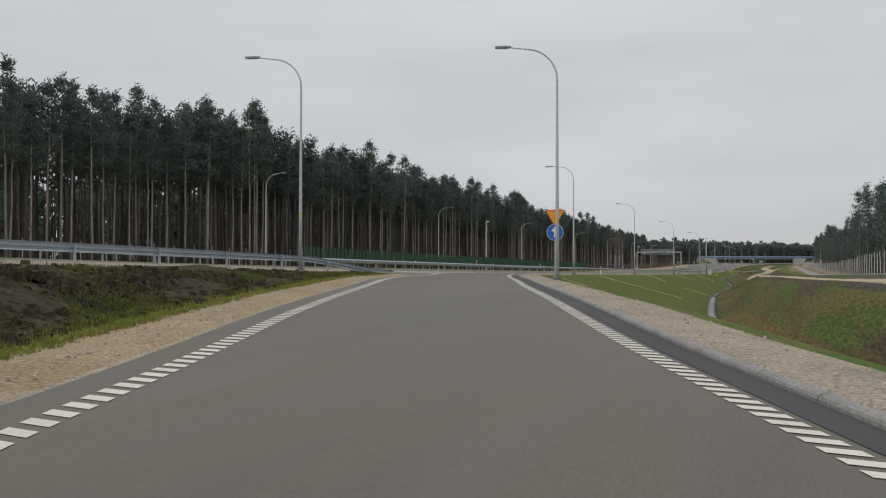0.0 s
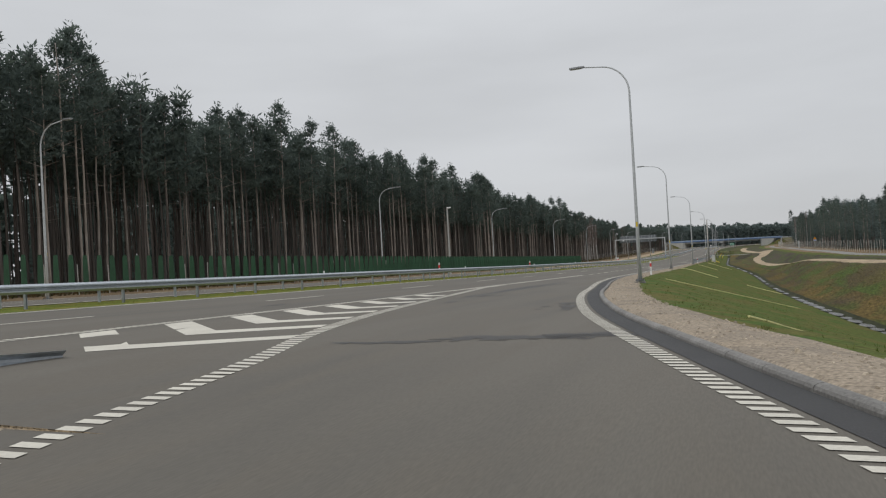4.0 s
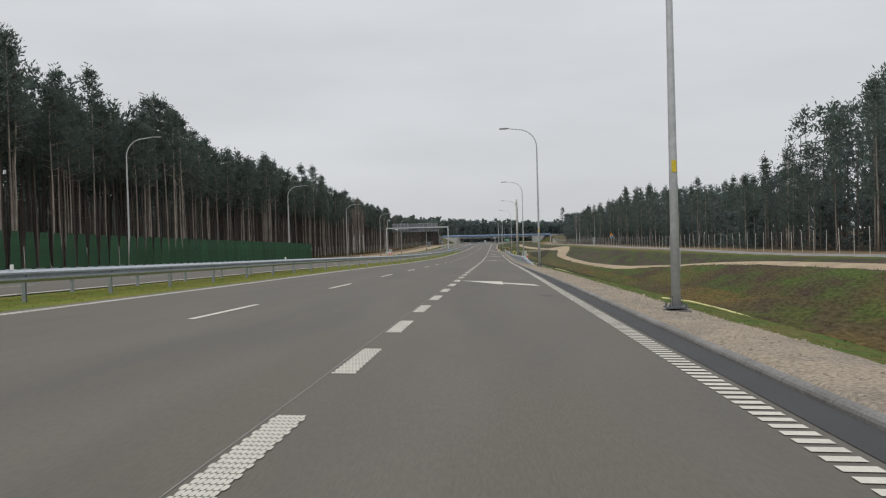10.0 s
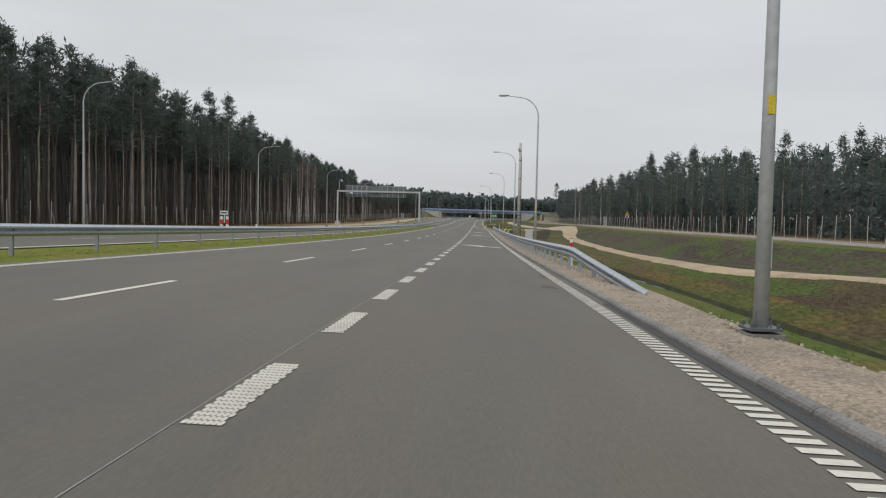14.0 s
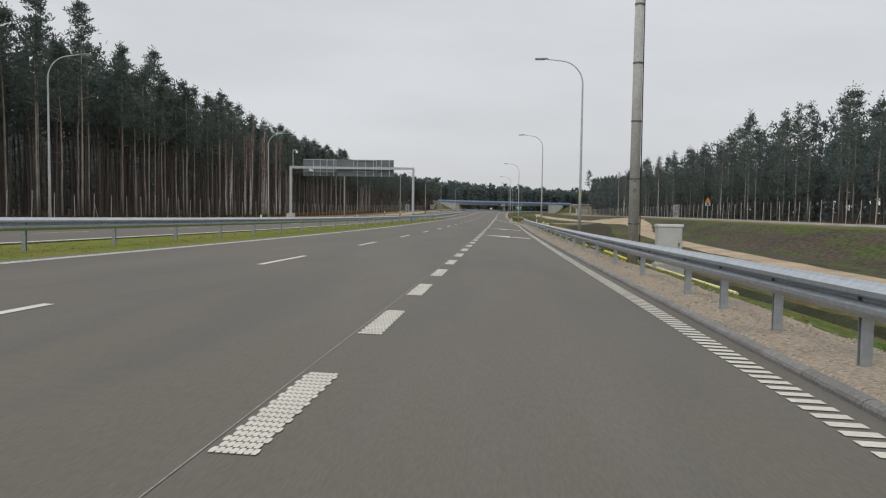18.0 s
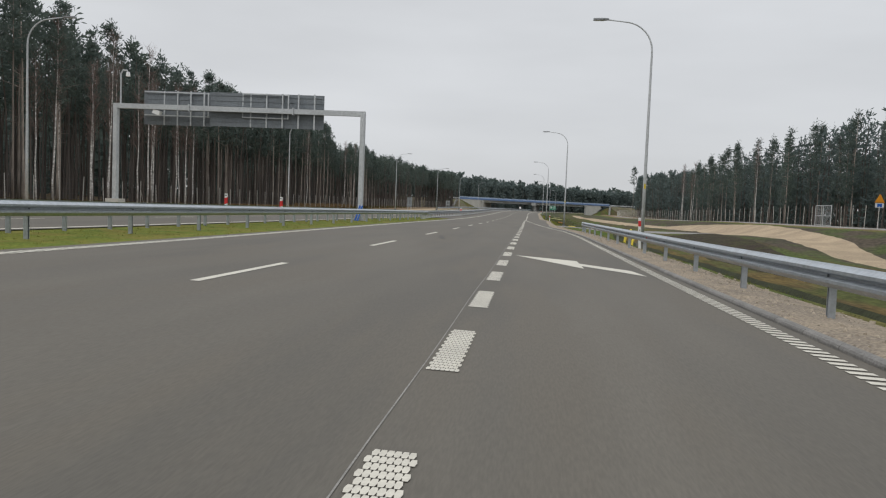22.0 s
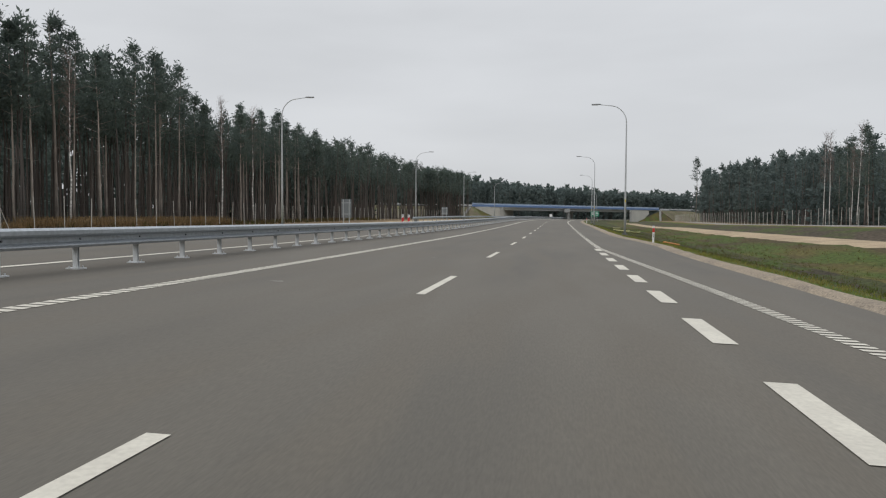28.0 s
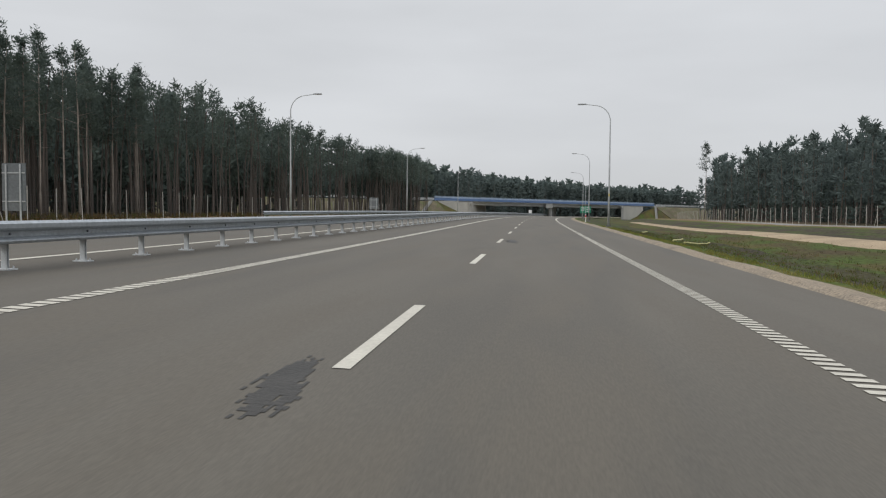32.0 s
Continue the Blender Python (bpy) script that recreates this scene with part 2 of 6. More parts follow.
# darker copy of pine_bark: the forest's inner shade is put into its colour
BARK_SHADED = mat("pine_bark_shaded", (0.095, 0.084, 0.076), 0.95, var=0.4, scale=0.35, fine=4, tint=(0.115, 0.094, 0.080), stretch=(1, 1, 0.05))
BIRCH = mat("birch_bark", (0.70, 0.68, 0.65), 0.85, var=0.4, scale=1.2, fine=3.0, tint=(0.40, 0.38, 0.35), stretch=(1, 1, 2.5))
TWIG = mat("birch_twigs", (0.20, 0.145, 0.125), 0.9, var=0.25)
NEEDLE = mat("pine_needles", (0.118, 0.152, 0.138), 0.85, var=0.2, scale=0.5, fine=4, tint=(0.124, 0.156, 0.130), rnd=0.10)
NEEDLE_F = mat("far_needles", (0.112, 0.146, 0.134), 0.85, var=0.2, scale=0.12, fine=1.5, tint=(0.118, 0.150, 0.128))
# paler and bluer than far_needles: distance haze put into the needle colour
RIDGE = mat("hazed_needles", (0.122, 0.156, 0.150), 0.85, var=0.2, scale=0.10, fine=1.5, tint=(0.126, 0.158, 0.146))
DRY = mat("dry_grass", (0.17, 0.11, 0.048), 0.95, var=0.4, scale=0.5, fine=8, tint=(0.10, 0.078, 0.042), tint2=(0.095, 0.105, 0.032))
BLADE = mat("grass_blades", (0.105, 0.130, 0.032), 0.9, var=0.35, scale=0.7, fine=8, tint=(0.145, 0.128, 0.045), tint2=(0.080, 0.115, 0.026))
BLADE_M = mat("median_blades", (0.150, 0.172, 0.034), 0.9, var=0.3, scale=0.7, fine=8, tint=(0.185, 0.165, 0.048))

BLADE_Y = mat("fringe_blades", (0.215, 0.225, 0.050), 0.9, var=0.3, scale=0.7, fine=8, tint=(0.25, 0.215, 0.070), tint2=(0.150, 0.185, 0.040))


def leafy(m, share=0.46):
    """Thin leaves let part of the light through."""
    n, l = m.node_tree.nodes, m.node_tree.links
    p = n["Principled BSDF"]
    p.inputs["Specular IOR Level"].default_value = 0.2
    t = n.new("ShaderNodeBsdfTranslucent")
    mx = n.new("ShaderNodeMixShader")
    mx.inputs[0].default_value = share
    l.new(p.inputs["Base Color"].links[0].from_socket, t.inputs["Color"])
    l.new(p.outputs[0], mx.inputs[1])
    l.new(t.outputs[0], mx.inputs[2])
    l.new(mx.outputs[0], n["Material Output"].inputs[0])


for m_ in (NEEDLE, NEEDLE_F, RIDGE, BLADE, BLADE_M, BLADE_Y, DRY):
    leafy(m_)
WATER = mat("ditch_water", (0.035, 0.035, 0.028), 0.18, var=0.3, scale=1.2, fine=6, bump=0.25)

# plan --------------------------------------------------------------------
CF = -0.0269
KNOT_Y = [-400, -200, -100, -40, 0, 20, 40, 60, 80, 100, 120, 140, 160, 180, 200, 220, 240, 260, 280, 300, 320, 340, 360, 380, 400, 420, 440, 460, 480, 520, 560, 640, 760, 1000, 1400, 2600]
KNOT_Z = [3.6, 4.2, 4.5, 4.75, 5.05, 5.33, 5.22, 4.86, 4.46, 4.04, 3.66, 3.32, 2.95, 2.58, 2.27, 2.02, 1.83, 1.69, 1.61, 1.53, 1.43, 1.38, 1.37, 1.43, 1.54, 1.68, 1.83, 1.96, 2.06, 2.20, 2.26, 2.25, 2.0, 1.5, 1.0, 0.0]


def table(ys, vs):
    """A smooth curve through a few stations (monotone cubic)."""
    n = len(ys)
    s = [(vs[i + 1] - vs[i]) / (ys[i + 1] - ys[i]) for i in range(n - 1)]
    m = [s[0]] + [0.0 if s[i - 1] * s[i] <= 0 else 2 * s[i - 1] * s[i] / (s[i - 1] + s[i]) for i in range(1, n - 1)] + [s[-1]]

    def value(y):
        if y <= ys[0]:
            return vs[0]
        if y >= ys[-1]:
            return vs[-1]
        lo, hi = 0, n - 1
        while hi - lo > 1:
            mid = (lo + hi) // 2
            if ys[mid] <= y:
                lo = mid
            else:
                hi = mid
        h = ys[hi] - ys[lo]
        t = (y - ys[lo]) / h
        return ((1 + 2 * t) * (1 - t) ** 2 * vs[lo] + t * (1 - t) ** 2 * h * m[lo]
                + t * t * (3 - 2 * t) * vs[hi] + t * t * (t - 1) * h * m[hi])
    return value


MAIN_Z = [14.0, 10.0, 8.2, 7.1, 6.35, 5.90, 5.33] + KNOT_Z[7:]
zr = table(KNOT_Y, MAIN_Z)
zramp = table(KNOT_Y, KNOT_Z)
# ramp edges and kerb, as offsets from the carriageway's right-hand line
ramp_right = table([-90, -40, -20, 0, 6, 9, 15.2, 22.3, 29.4, 35, 42.2, 49.8, 59.2, 63, 73.4, 83.4, 95, 125, 150, 185, 285, 300, 310, 327.6, 336, 340, 346, 353],
                   [74, 48.6, 38.4, 28.35, 25.45, 24.0, 21.27, 18.2, 15.36, 13.05, 10.42, 8.12, 6.24, 5.74, 4.45, 3.78, 3.57, 3.64, 3.60, 3.52, 3.50, 3.15, 2.35, 1.30, 0.90, 0.68, 0.36, 0.0])
ramp_left = table([-90, -40, -20, 0, 3, 5.2, 10.5, 19.2, 22.1, 29.2, 36, 41.7, 45, 49.1, 55.9, 66],
                  [69.5, 44.0, 33.4, 23.0, 21.4, 20.4, 17.85, 14.0, 12.62, 9.3, 7.0, 5.4, 4.28, 3.27, 2.0, 0.3])
kerb_gap = table([-90, 120, 160, 310, 330, 345, 360, 380, 420], [0.64, 0.66, 0.38, 0.38, 1.6, 2.4, 3.2, 2.35, 2.6])


def cx(y):
    """The carriageway bends to the right past the last lamps."""
    return 0.0 if y < 440 else min(y - 440, 500) ** 2 / 3300 + max(0, y - 940) * 0.30 + min(max(0, y - 660), 250) ** 2 / 600


def kerb_u(y):
    return ramp_right(y) + kerb_gap(y)


def ramp_paved(y):
    return ramp_left(y) - 0.75


GORE_END = 38.0


def level(u, y):
    """Height of the road's line: the slip road lies lower than the carriageway until they join."""
    if y > 60 or u <= 1.35 or zr(y) <= zramp(y):
        return zr(y)
    b = max(ramp_paved(min(y, GORE_END)), 3.0)
    return zr(y) + (zramp(y) - zr(y)) * min((u - 1.35) / (b - 1.35), 1.0)



def P(u, y, dz=0.0):
    """A place on the road's surface: offset u to the right, station y."""
    return Vector((u + cx(y), y, level(u, y) + CF * min(max(u, -14.0), 5.6) + dz))


def steps(a, b, d):
    n = max(1, int(math.ceil((b - a) / d)))
    return [a + (b - a) * i / n for i in range(n + 1)]


# mesh helpers ------------------------------------------------------------
def mesh_of(name, verts, faces, mats, idx=None, smooth=False):
    me = bpy.data.meshes.new(name)
    me.from_pydata([tuple(v) for v in verts], [], faces)
    for m in (mats if isinstance(mats, (list, tuple)) else [mats]):
        me.materials.append(m)
    if idx is not None:
        me.polygons.foreach_set("material_index", idx)
    if smooth:
        me.polygons.foreach_set("use_smooth", [True] * len(me.polygons))
    me.update()
    return me


class Geo:
    """Collects vertices and faces of one mesh."""
    def __init__(self):
        self.v, self.f = [], []

    def quad(self, a, b, c, d):
        k = len(self.v)
        self.v += [a, b, c, d]
        self.f.append((k, k + 1, k + 2, k + 3))

    def poly(self, pts):
        k = len(self.v)
        self.v += list(pts)
        self.f.append(tuple(range(k, k + len(pts))))

    def prism(self, pts, up):
        """A flat outline (anticlockwise from above) and its copy raised by up."""
        k, n = len(self.v), len(pts)
        self.v += [Vector(p) for p in pts] + [Vector(p) + Vector(up) for p in pts]
        self.f.append(tuple(range(k + n, k + 2 * n)))
        self.f.append(tuple(range(k + n - 1, k - 1, -1)))
        for i in range(n):
            j = (i + 1) % n
            self.f.append((k + i, k + j, k + n + j, k + n + i))

    def box(self, c, size, m=None, bev=0.0):
        x, y, z = [s / 2 for s in size]
        b = min(bev, x * 0.9, y * 0.9)
        ring = [(-x + b, -y), (x - b, -y), (x, -y + b), (x, y - b), (x - b, y), (-x + b, y), (-x, y - b), (-x, -y + b)] if b else [(-x, -y), (x, -y), (x, y), (-x, y)]
        pts = [Vector((px, py, -z)) for px, py in ring]
        top = [Vector((px, py, z)) for px, py in ring]
        k, n = len(self.v), len(ring)
        for p in pts + top:
            q = (m @ p) if m else p
            self.v.append(q + Vector(c))
        self.f.append(tuple(range(k + n, k + 2 * n)))
        self.f.append(tuple(range(k + n - 1, k - 1, -1)))
        for i in range(n):
            j = (i + 1) % n
            self.f.append((k + i, k + j, k + n + j, k + n + i))

    def tube(self, path, radii, n=8, cap=True):
        k = len(self.v)
        path = [Vector(p) for p in path]
        if not isinstance(radii, (list, tuple)):
            radii = [radii] * len(path)
        ref = Vector((0.0, 1.0, 0.0))
        for i, p in enumerate(path):
            d = (path[min(i + 1, len(path) - 1)] - path[max(i - 1, 0)]).normalized()
            r = ref if abs(d.dot(ref)) < 0.95 else Vector((1.0, 0.0, 0.0))
            a = d.cross(r).normalized()
            b = d.cross(a)
            for j in range(n):
                w = 2 * math.pi * j / n
                self.v.append(p + (a * math.cos(w) + b * math.sin(w)) * radii[i])
        for i in range(len(path) - 1):
            for j in range(n):
                q = (j + 1) % n
                self.f.append((k + i * n + j, k + i * n + q, k + (i + 1) * n + q, k + (i + 1) * n + j))
        if cap:
            self.f.append(tuple(k + j for j in reversed(range(n))))
            self.f.append(tuple(k + (len(path) - 1) * n + j for j in range(n)))

    def sweep(self, outline, places, close=True):
        """Carries a closed outline of (across, up) along places of (point, across direction)."""
        k, n = len(self.v), len(outline)
        for p, ac in places:
            for (a, z) in outline:
                self.v.append(Vector(p) + Vector(ac) * a + Vector((0, 0, z)))
        m = len(places)
        for i in range(m - 1):
            for j in range(n):
                q = (j + 1) % n
                self.f.append((k + i * n + j, k + (i + 1) * n + j, k + (i + 1) * n + q, k + i * n + q))
        if close:
            self.f.append(tuple(k + j for j in range(n)))
            self.f.append(tuple(k + (m - 1) * n + j for j in reversed(range(n))))

    def mesh(self, name, m, smooth=False):
        return mesh_of(name, self.v, self.f, m, smooth=smooth)


def part(name, geo, m, parent=None, label="", smooth=False):
    data = geo if isinstance(geo, bpy.types.Mesh) else geo.mesh(name, m, smooth)
    ob = new(name, data)
    if parent:
        ob.parent = parent
    if label:
        ob["label"] = label
    return ob


def thing(name, at, label, category, group="", kind=""):
    ob = new(name)
    ob.empty_display_size = 0.3
    ob.matrix_world = at if isinstance(at, Matrix) else Matrix.Translation(at)
    return tagged(ob, label, category, group, kind)


def ribbon(ul, ur, ys, dz=0.0, across=1):
    g = Geo()
    n = across + 1
    for y in ys:
        a, b = ul(y), ur(y)
        for i in range(n):
            g.v.append(P(a + (b - a) * i / across, y, dz))
    for i in range(len(ys) - 1):
        for j in range(across):
            k = i * n + j
            g.f.append((k, k + 1, k + n + 1, k + n))
    return g


def const(v):
    return lambda y: v

# ground ------------------------------------------------------------------
ditch_u = table([-90, -40, 0, 20, 40, 60, 80, 100, 120, 140, 165, 182, 205, 225, 400, 520], [98, 70, 41, 31, 23.8, 20.8, 18.8, 17.2, 15.9, 15.2, 14.8, 14.2, 11.6, 9.4, 9.0, 8.6])
ditch_z = table([-90, 0, 60, 80, 100, 120, 140, 165, 182, 205, 225, 300, 345, 420, 520], [-4.0, -4.0, -3.8, -3.6, -3.35, -3.1, -3.0, -2.85, -2.6, -1.8, -1.25, -1.1, -1.0, -0.8, -0.6])
bank_w = table([-90, 60, 110, 182, 225, 520], [5.0, 5.0, 6.2, 6.2, 8.0, 8.0])
bank_z = table([-90, 0, 60, 100, 150, 165, 182, 198, 222, 246, 268, 285, 302, 320, 345, 420, 470, 520], [-0.6, -0.5, -0.35, -0.15, -0.17, -0.40, -0.95, -1.25, -1.33, -1.06, -0.85, -0.70, 0.0, -0.1, -0.2, -0.3, -0.8, -0.8])
serv_z = table([-90, 60, 150, 180, 200, 230, 270, 310, 335, 350, 375, 405, 440, 470, 520], [0.1, 0.2, 0.05, 0.20, 0.45, 0.75, 0.85, 0.95, 1.0, 1.0, 0.72, 0.40, 0.0, -0.3, -0.3])


def smooth01(t):
    t = min(max(t, 0.0), 1.0)
    return t * t * (3 - 2 * t)


def nz(x, y, s, a):
    return a * (noise.noise(Vector((x * s, y * s, 3.7))))


def rows_at(y):
    """Offsets, heights over the road's line and zones of the ground across station y."""
    k = kerb_u(y)
    out = [(u, h, z) for u, h, z in (
        (-1600, 6.0, 5), (-700, 4.0, 5), (-300, 2.0, 5), (-160, 1.0, 5), (-110, 0.6, 5), (-80, 0.5, 5), (-60, 0.45, 5), (-48, 0.40, 5), (-42, 0.40, 5),
        (-39.5, 0.38, 4), (-37, 0.33, 4), (-34, 0.30, 4), (-31, 0.22, 6), (-28, 0.16, 6), (-25, 0.16, 2), (-22.6, 0.22, 2), (-21.4, 0.24, 2), (-20.5, 0.16, 2), (-13.0, 0.16, 7), (-11.78, 0.29 if y < 327 else -0.03, 7),
        (-11.3, 0.31 if y < 327 else -0.06, 7), (-10.3, 0.25 if y < 327 else -0.06, 7), (-9.2, 0.24 if y < 327 else -0.06, 7), (-8.3, 0.19 if y < 327 else -0.03, 7), (-7.4, 0.08, 7))]
    if y < GORE_END:
        lp = ramp_paved(y)
        out.append((0.2, -0.12, 1))
        a, b = 1.35, max(lp, 1.8)
        zm, ze = zr(y) + CF * 1.35, P(b, y)[2]
        q = min(1.0, (b - a) / 7.0)                    # the bank narrows towards the nose of the gore
        top = zm - 0.24 * q
        foot = min(ze + 0.06, top)
        for t, z, zone in ((0.0, zm + 0.03, 1), (0.30, top, 9), (0.55, top + 0.02, 9), (0.80, top + 0.02, 9)):
            u = a + (b - 4.4 * q - a) * t
            out.append((u, z - level(u, y), zone))
        for d_, f_, zone in ((4.3, 1.0, 9), (3.7, 0.93, 9), (3.2, 0.72, 9), (2.7, 0.45, 9), (2.2, 0.20, 9), (1.75, 0.06, 7), (1.35, 0.0, 12), (0.95, 0.0, 12), (0.5, 0.0, 12), (0.0, 0.0, 1)):
            u = b - d_ * q
            out.append((u, (foot + (top - foot) * f_ if d_ else ze + 0.01) - level(u, y), zone))
        out.append((min(lp + 0.9, k - 1.0), -0.25, 1))
    else:
        for t in (0.1, 0.16, 0.22, 0.28, 0.34, 0.40, 0.46, 0.52, 0.58, 0.64, 0.70, 0.76, 0.82, 0.88, 0.92, 0.95):
            out.append((0.2 + (k - 1.2) * t, -0.25, 1))
    kz = CF * min(k, 5.6)
    out.append((k - 0.45, kz - 0.20, 1))
    out.append((k - 0.1, kz - 0.12, 1))
    out.append((k + 0.16, kz + 0.06, 1))
    wide = 1.35 if y < 325 else 0.75
    out.append((k + 0.5 * wide, kz + 0.07, 1))
    out.append((k + wide, kz + 0.0, 2))
    d, dz, bz = max(ditch_u(y), k + wide + 2.4), ditch_z(y), bank_z(y)
    chan = 0.20 if y < 315 else 0.02
    over = smooth01((8.0 - abs(y - 323)) / 4.5)        # the crossing to the gate fills the ditch
    dz, bz = dz + (-0.28 - dz) * over, bz + (-0.25 - bz) * over
    e0 = k + wide
    for t in (0.10, 0.25, 0.42, 0.60, 0.80):
        out.append((e0 + (d - 0.8 - e0) * t, kz + (dz - kz) * max(0.03, (t - 0.06) / 0.94), 2 if y < 326 else 13))
    out += [(d - 0.70, dz + 0.05, 2 if y < 326 else 13), (d - 0.36, dz - chan, 8), (d + 0.36, dz - chan, 8), (d + 0.60, dz + 0.05, 10)]
    w = bank_w(y)
    for t in (0.15, 0.35, 0.6, 0.85, 1.0):
        out.append((d + 0.75 + w * t, dz + (bz - dz) * smooth01(t * 0.95 + 0.05), 10 if t < 0.3 else 3 if t < 0.8 else 11))
    e1 = d + 0.75 + w
    for du, dh, zone in ((2.0, 0.02, 11), (3.0, 0.03, 11), (4.5, 0.28, 11), (6.2, 0.62, 2), (9.0, 0.68, 4), (11.0, 0.7, 4), (14.0, 0.72, 4), (17, 0.7, 4), (19.5, 0.7, 5), (24, 0.72, 5), (40, 0.8, 5), (80, 1.2, 5), (160, 2, 5), (400, 4, 5), (1600, 8, 5)):
        sv = serv_z(y)
        out.append((e1 + du, bz + dh if du < 4 else (bz + sv) / 2 if du < 5 else sv + dh - 0.68, zone))
    return out


GROUND_YS = steps(-600, -120, 60)[:-1] + steps(-120, -30, 8)[:-1] + sorted([y for y in steps(-30, 470, 1.6)[:-1] if abs(y - GORE_END) > 0.3] + [GORE_END - 0.03, GORE_END + 0.01]) + steps(470, 700, 8)[:-1] + steps(700, 2600, 120)
ZONES = [ASPHALT, GRAVEL, GRASS, BANK, SOIL, FLOOR, SAND, GRASS_M, MUD, EARTH, OCHRE, TOPSOIL, ROADGRIT, VERGE]


def build_ground():
    verts, faces, idx = [], [], []
    n = None
    for y in GROUND_YS:
        r = rows_at(y)
        n = len(r) if n is None else n
        us = [q[0] for q in r]
        for i in range(1, n):
            us[i] = max(us[i], us[i - 1] + 0.02)
        for (u0, h, zone), u in zip(r, us):
            x = u + cx(y)
            amp = 0.0 if zone in (1, 7, 8, 0) else 0.05 if zone == 2 else 0.06
            z = level(u, y) + h + nz(x, y, 0.45, amp) + nz(x, y, 1.7, amp * 0.45)
            if zone in (2, 9, 12) and y < GORE_END:
                z = level(u, y) + h + (nz(x, y, 0.45, 0.16) + nz(x, y, 1.7, 0.16)) * (smooth01((ramp_paved(y) - 7.0) / 5.0) if zone == 9 else 0.12)
            if zone == 5 and abs(u) > 60:
                z += nz(x, y, 0.02, 1.2)
            verts.append((x, y, z))
    # zones run from one offset to the next
    r0 = rows_at(100.0)
    zr0 = [q[2] for q in r0]
    rg = [q[2] for q in rows_at(0.0)]
    zf = [13 if q[2] == 8 else 3 if q[2] == 10 else q[2] for q in rows_at(400.0)]
    assert len(r0) == len(rg) == n
    for i in range(len(GROUND_YS) - 1):
        z = rg if GROUND_YS[i] < GORE_END else zr0 if GROUND_YS[i] < 326 else zf
        for j in range(n - 1):
            k = i * n + j
            faces.append((k, k + 1, k + n + 1, k + n))
            idx.append(z[j])
    ob = new("ground", mesh_of("ground", verts, faces, ZONES, idx, smooth=True))
    return tagged(ob, "rough verge of gravel, mown grass, brown soil banks and a wet ditch", "ground", kind="structure")


build_ground()

# road --------------------------------------------------------------------
MAIN_YS = steps(-300, -40, 10)[:-1] + steps(-40, GORE_END, 2.0)[:-1] + steps(GORE_END, 460, 2.0)[:-1] + steps(460, 980, 8)


RAMP_B = max(ramp_paved(GORE_END), 3.0)

g = ribbon(const(-8.35), const(1.35), [y for y in MAIN_YS if y <= GORE_END], 0.0, 4)
g2 = Geo()
g2_ys = [y for y in MAIN_YS if y >= GORE_END]
for y in g2_ys:
    ke = kerb_u(y)
    for u in (-8.35, -3.9, min(1.35, ke - 0.6), min(RAMP_B, ke - 0.3), ke):
        g2.v.append(P(u, y))
for i in range(len(g2_ys) - 1):
    for j in range(4):
        k = i * 5 + j
        g2.f.append((k, k + 1, k + 6, k + 5))
g3 = ribbon(ramp_paved, kerb_u, steps(-90, GORE_END, 2.0), 0.0, 4)
for h in (g2, g3):
    k = len(g.v)
    g.v += h.v
    g.f += [tuple(q + k for q in f) for f in h.f]
road = tagged(new("road", g.mesh("road", ASPHALT)), "grey asphalt carriageway with slip road, damp stains and fine seams", "road", kind="structure")
tagged(new("far_carriageway", ribbon(const(-21.4), const(-11.75), MAIN_YS, 0.0, 3).mesh("far_carriageway", ASPHALT)),
             "grey asphalt carriageway of the other direction", "road", kind="structure")
tagged(new("median_paving", ribbon(const(-11.75), const(-8.35), steps(327, 470, 2) + steps(470, 980, 8)[1:], 0.0, 1).mesh("median_paving", ASPHALT)),
               "paved strip between the carriageways under the barrier", "paving", kind="structure")
tagged(new("dark_strip", ribbon(lambda y: ramp_right(y) + 0.20, lambda y: kerb_u(y) - 0.08, steps(-90, 158, 1.5), 0.006, 1).mesh("dark_strip", ASPHALT_NEW)),
       "strip of fresh dark asphalt along the kerb", "road", kind="structure")

# road markings -----------------------------------------------------------
LIFT = 0.007


def marks(name, quads, label, group="", kind="structure"):
    g = Geo()
    for q in quads:
        g.poly([P(u, y, LIFT) for u, y in q])
    return tagged(new(name, g.mesh(name, PAINT)), label, "road marking", group, kind)


def ladder(u, y0, y1, w=0.24, pitch=0.20, fill=0.56, skew=0.0):
    """Profiled line: short bars across."""
    out = []
    y = y0
    while y < y1:
        a, b = y, y + pitch * fill
        ua, ub = (u(a), u(b)) if callable(u) else (u, u)
        out.append([(ua - w / 2, a + skew), (ua + w / 2, a), (ub + w / 2, b), (ub - w / 2, b + skew)])
        y += pitch
    return out


def solid(u, y0, y1, w=0.24, d=2.0):
    ys = steps(y0, y1, d)
    out = []
    for a, b in zip(ys[:-1], ys[1:]):
        ua, ub = (u(a), u(b)) if callable(u) else (u, u)
        out.append([(ua - w / 2, a), (ua + w / 2, a), (ub + w / 2, b), (ub - w / 2, b)])
    return out


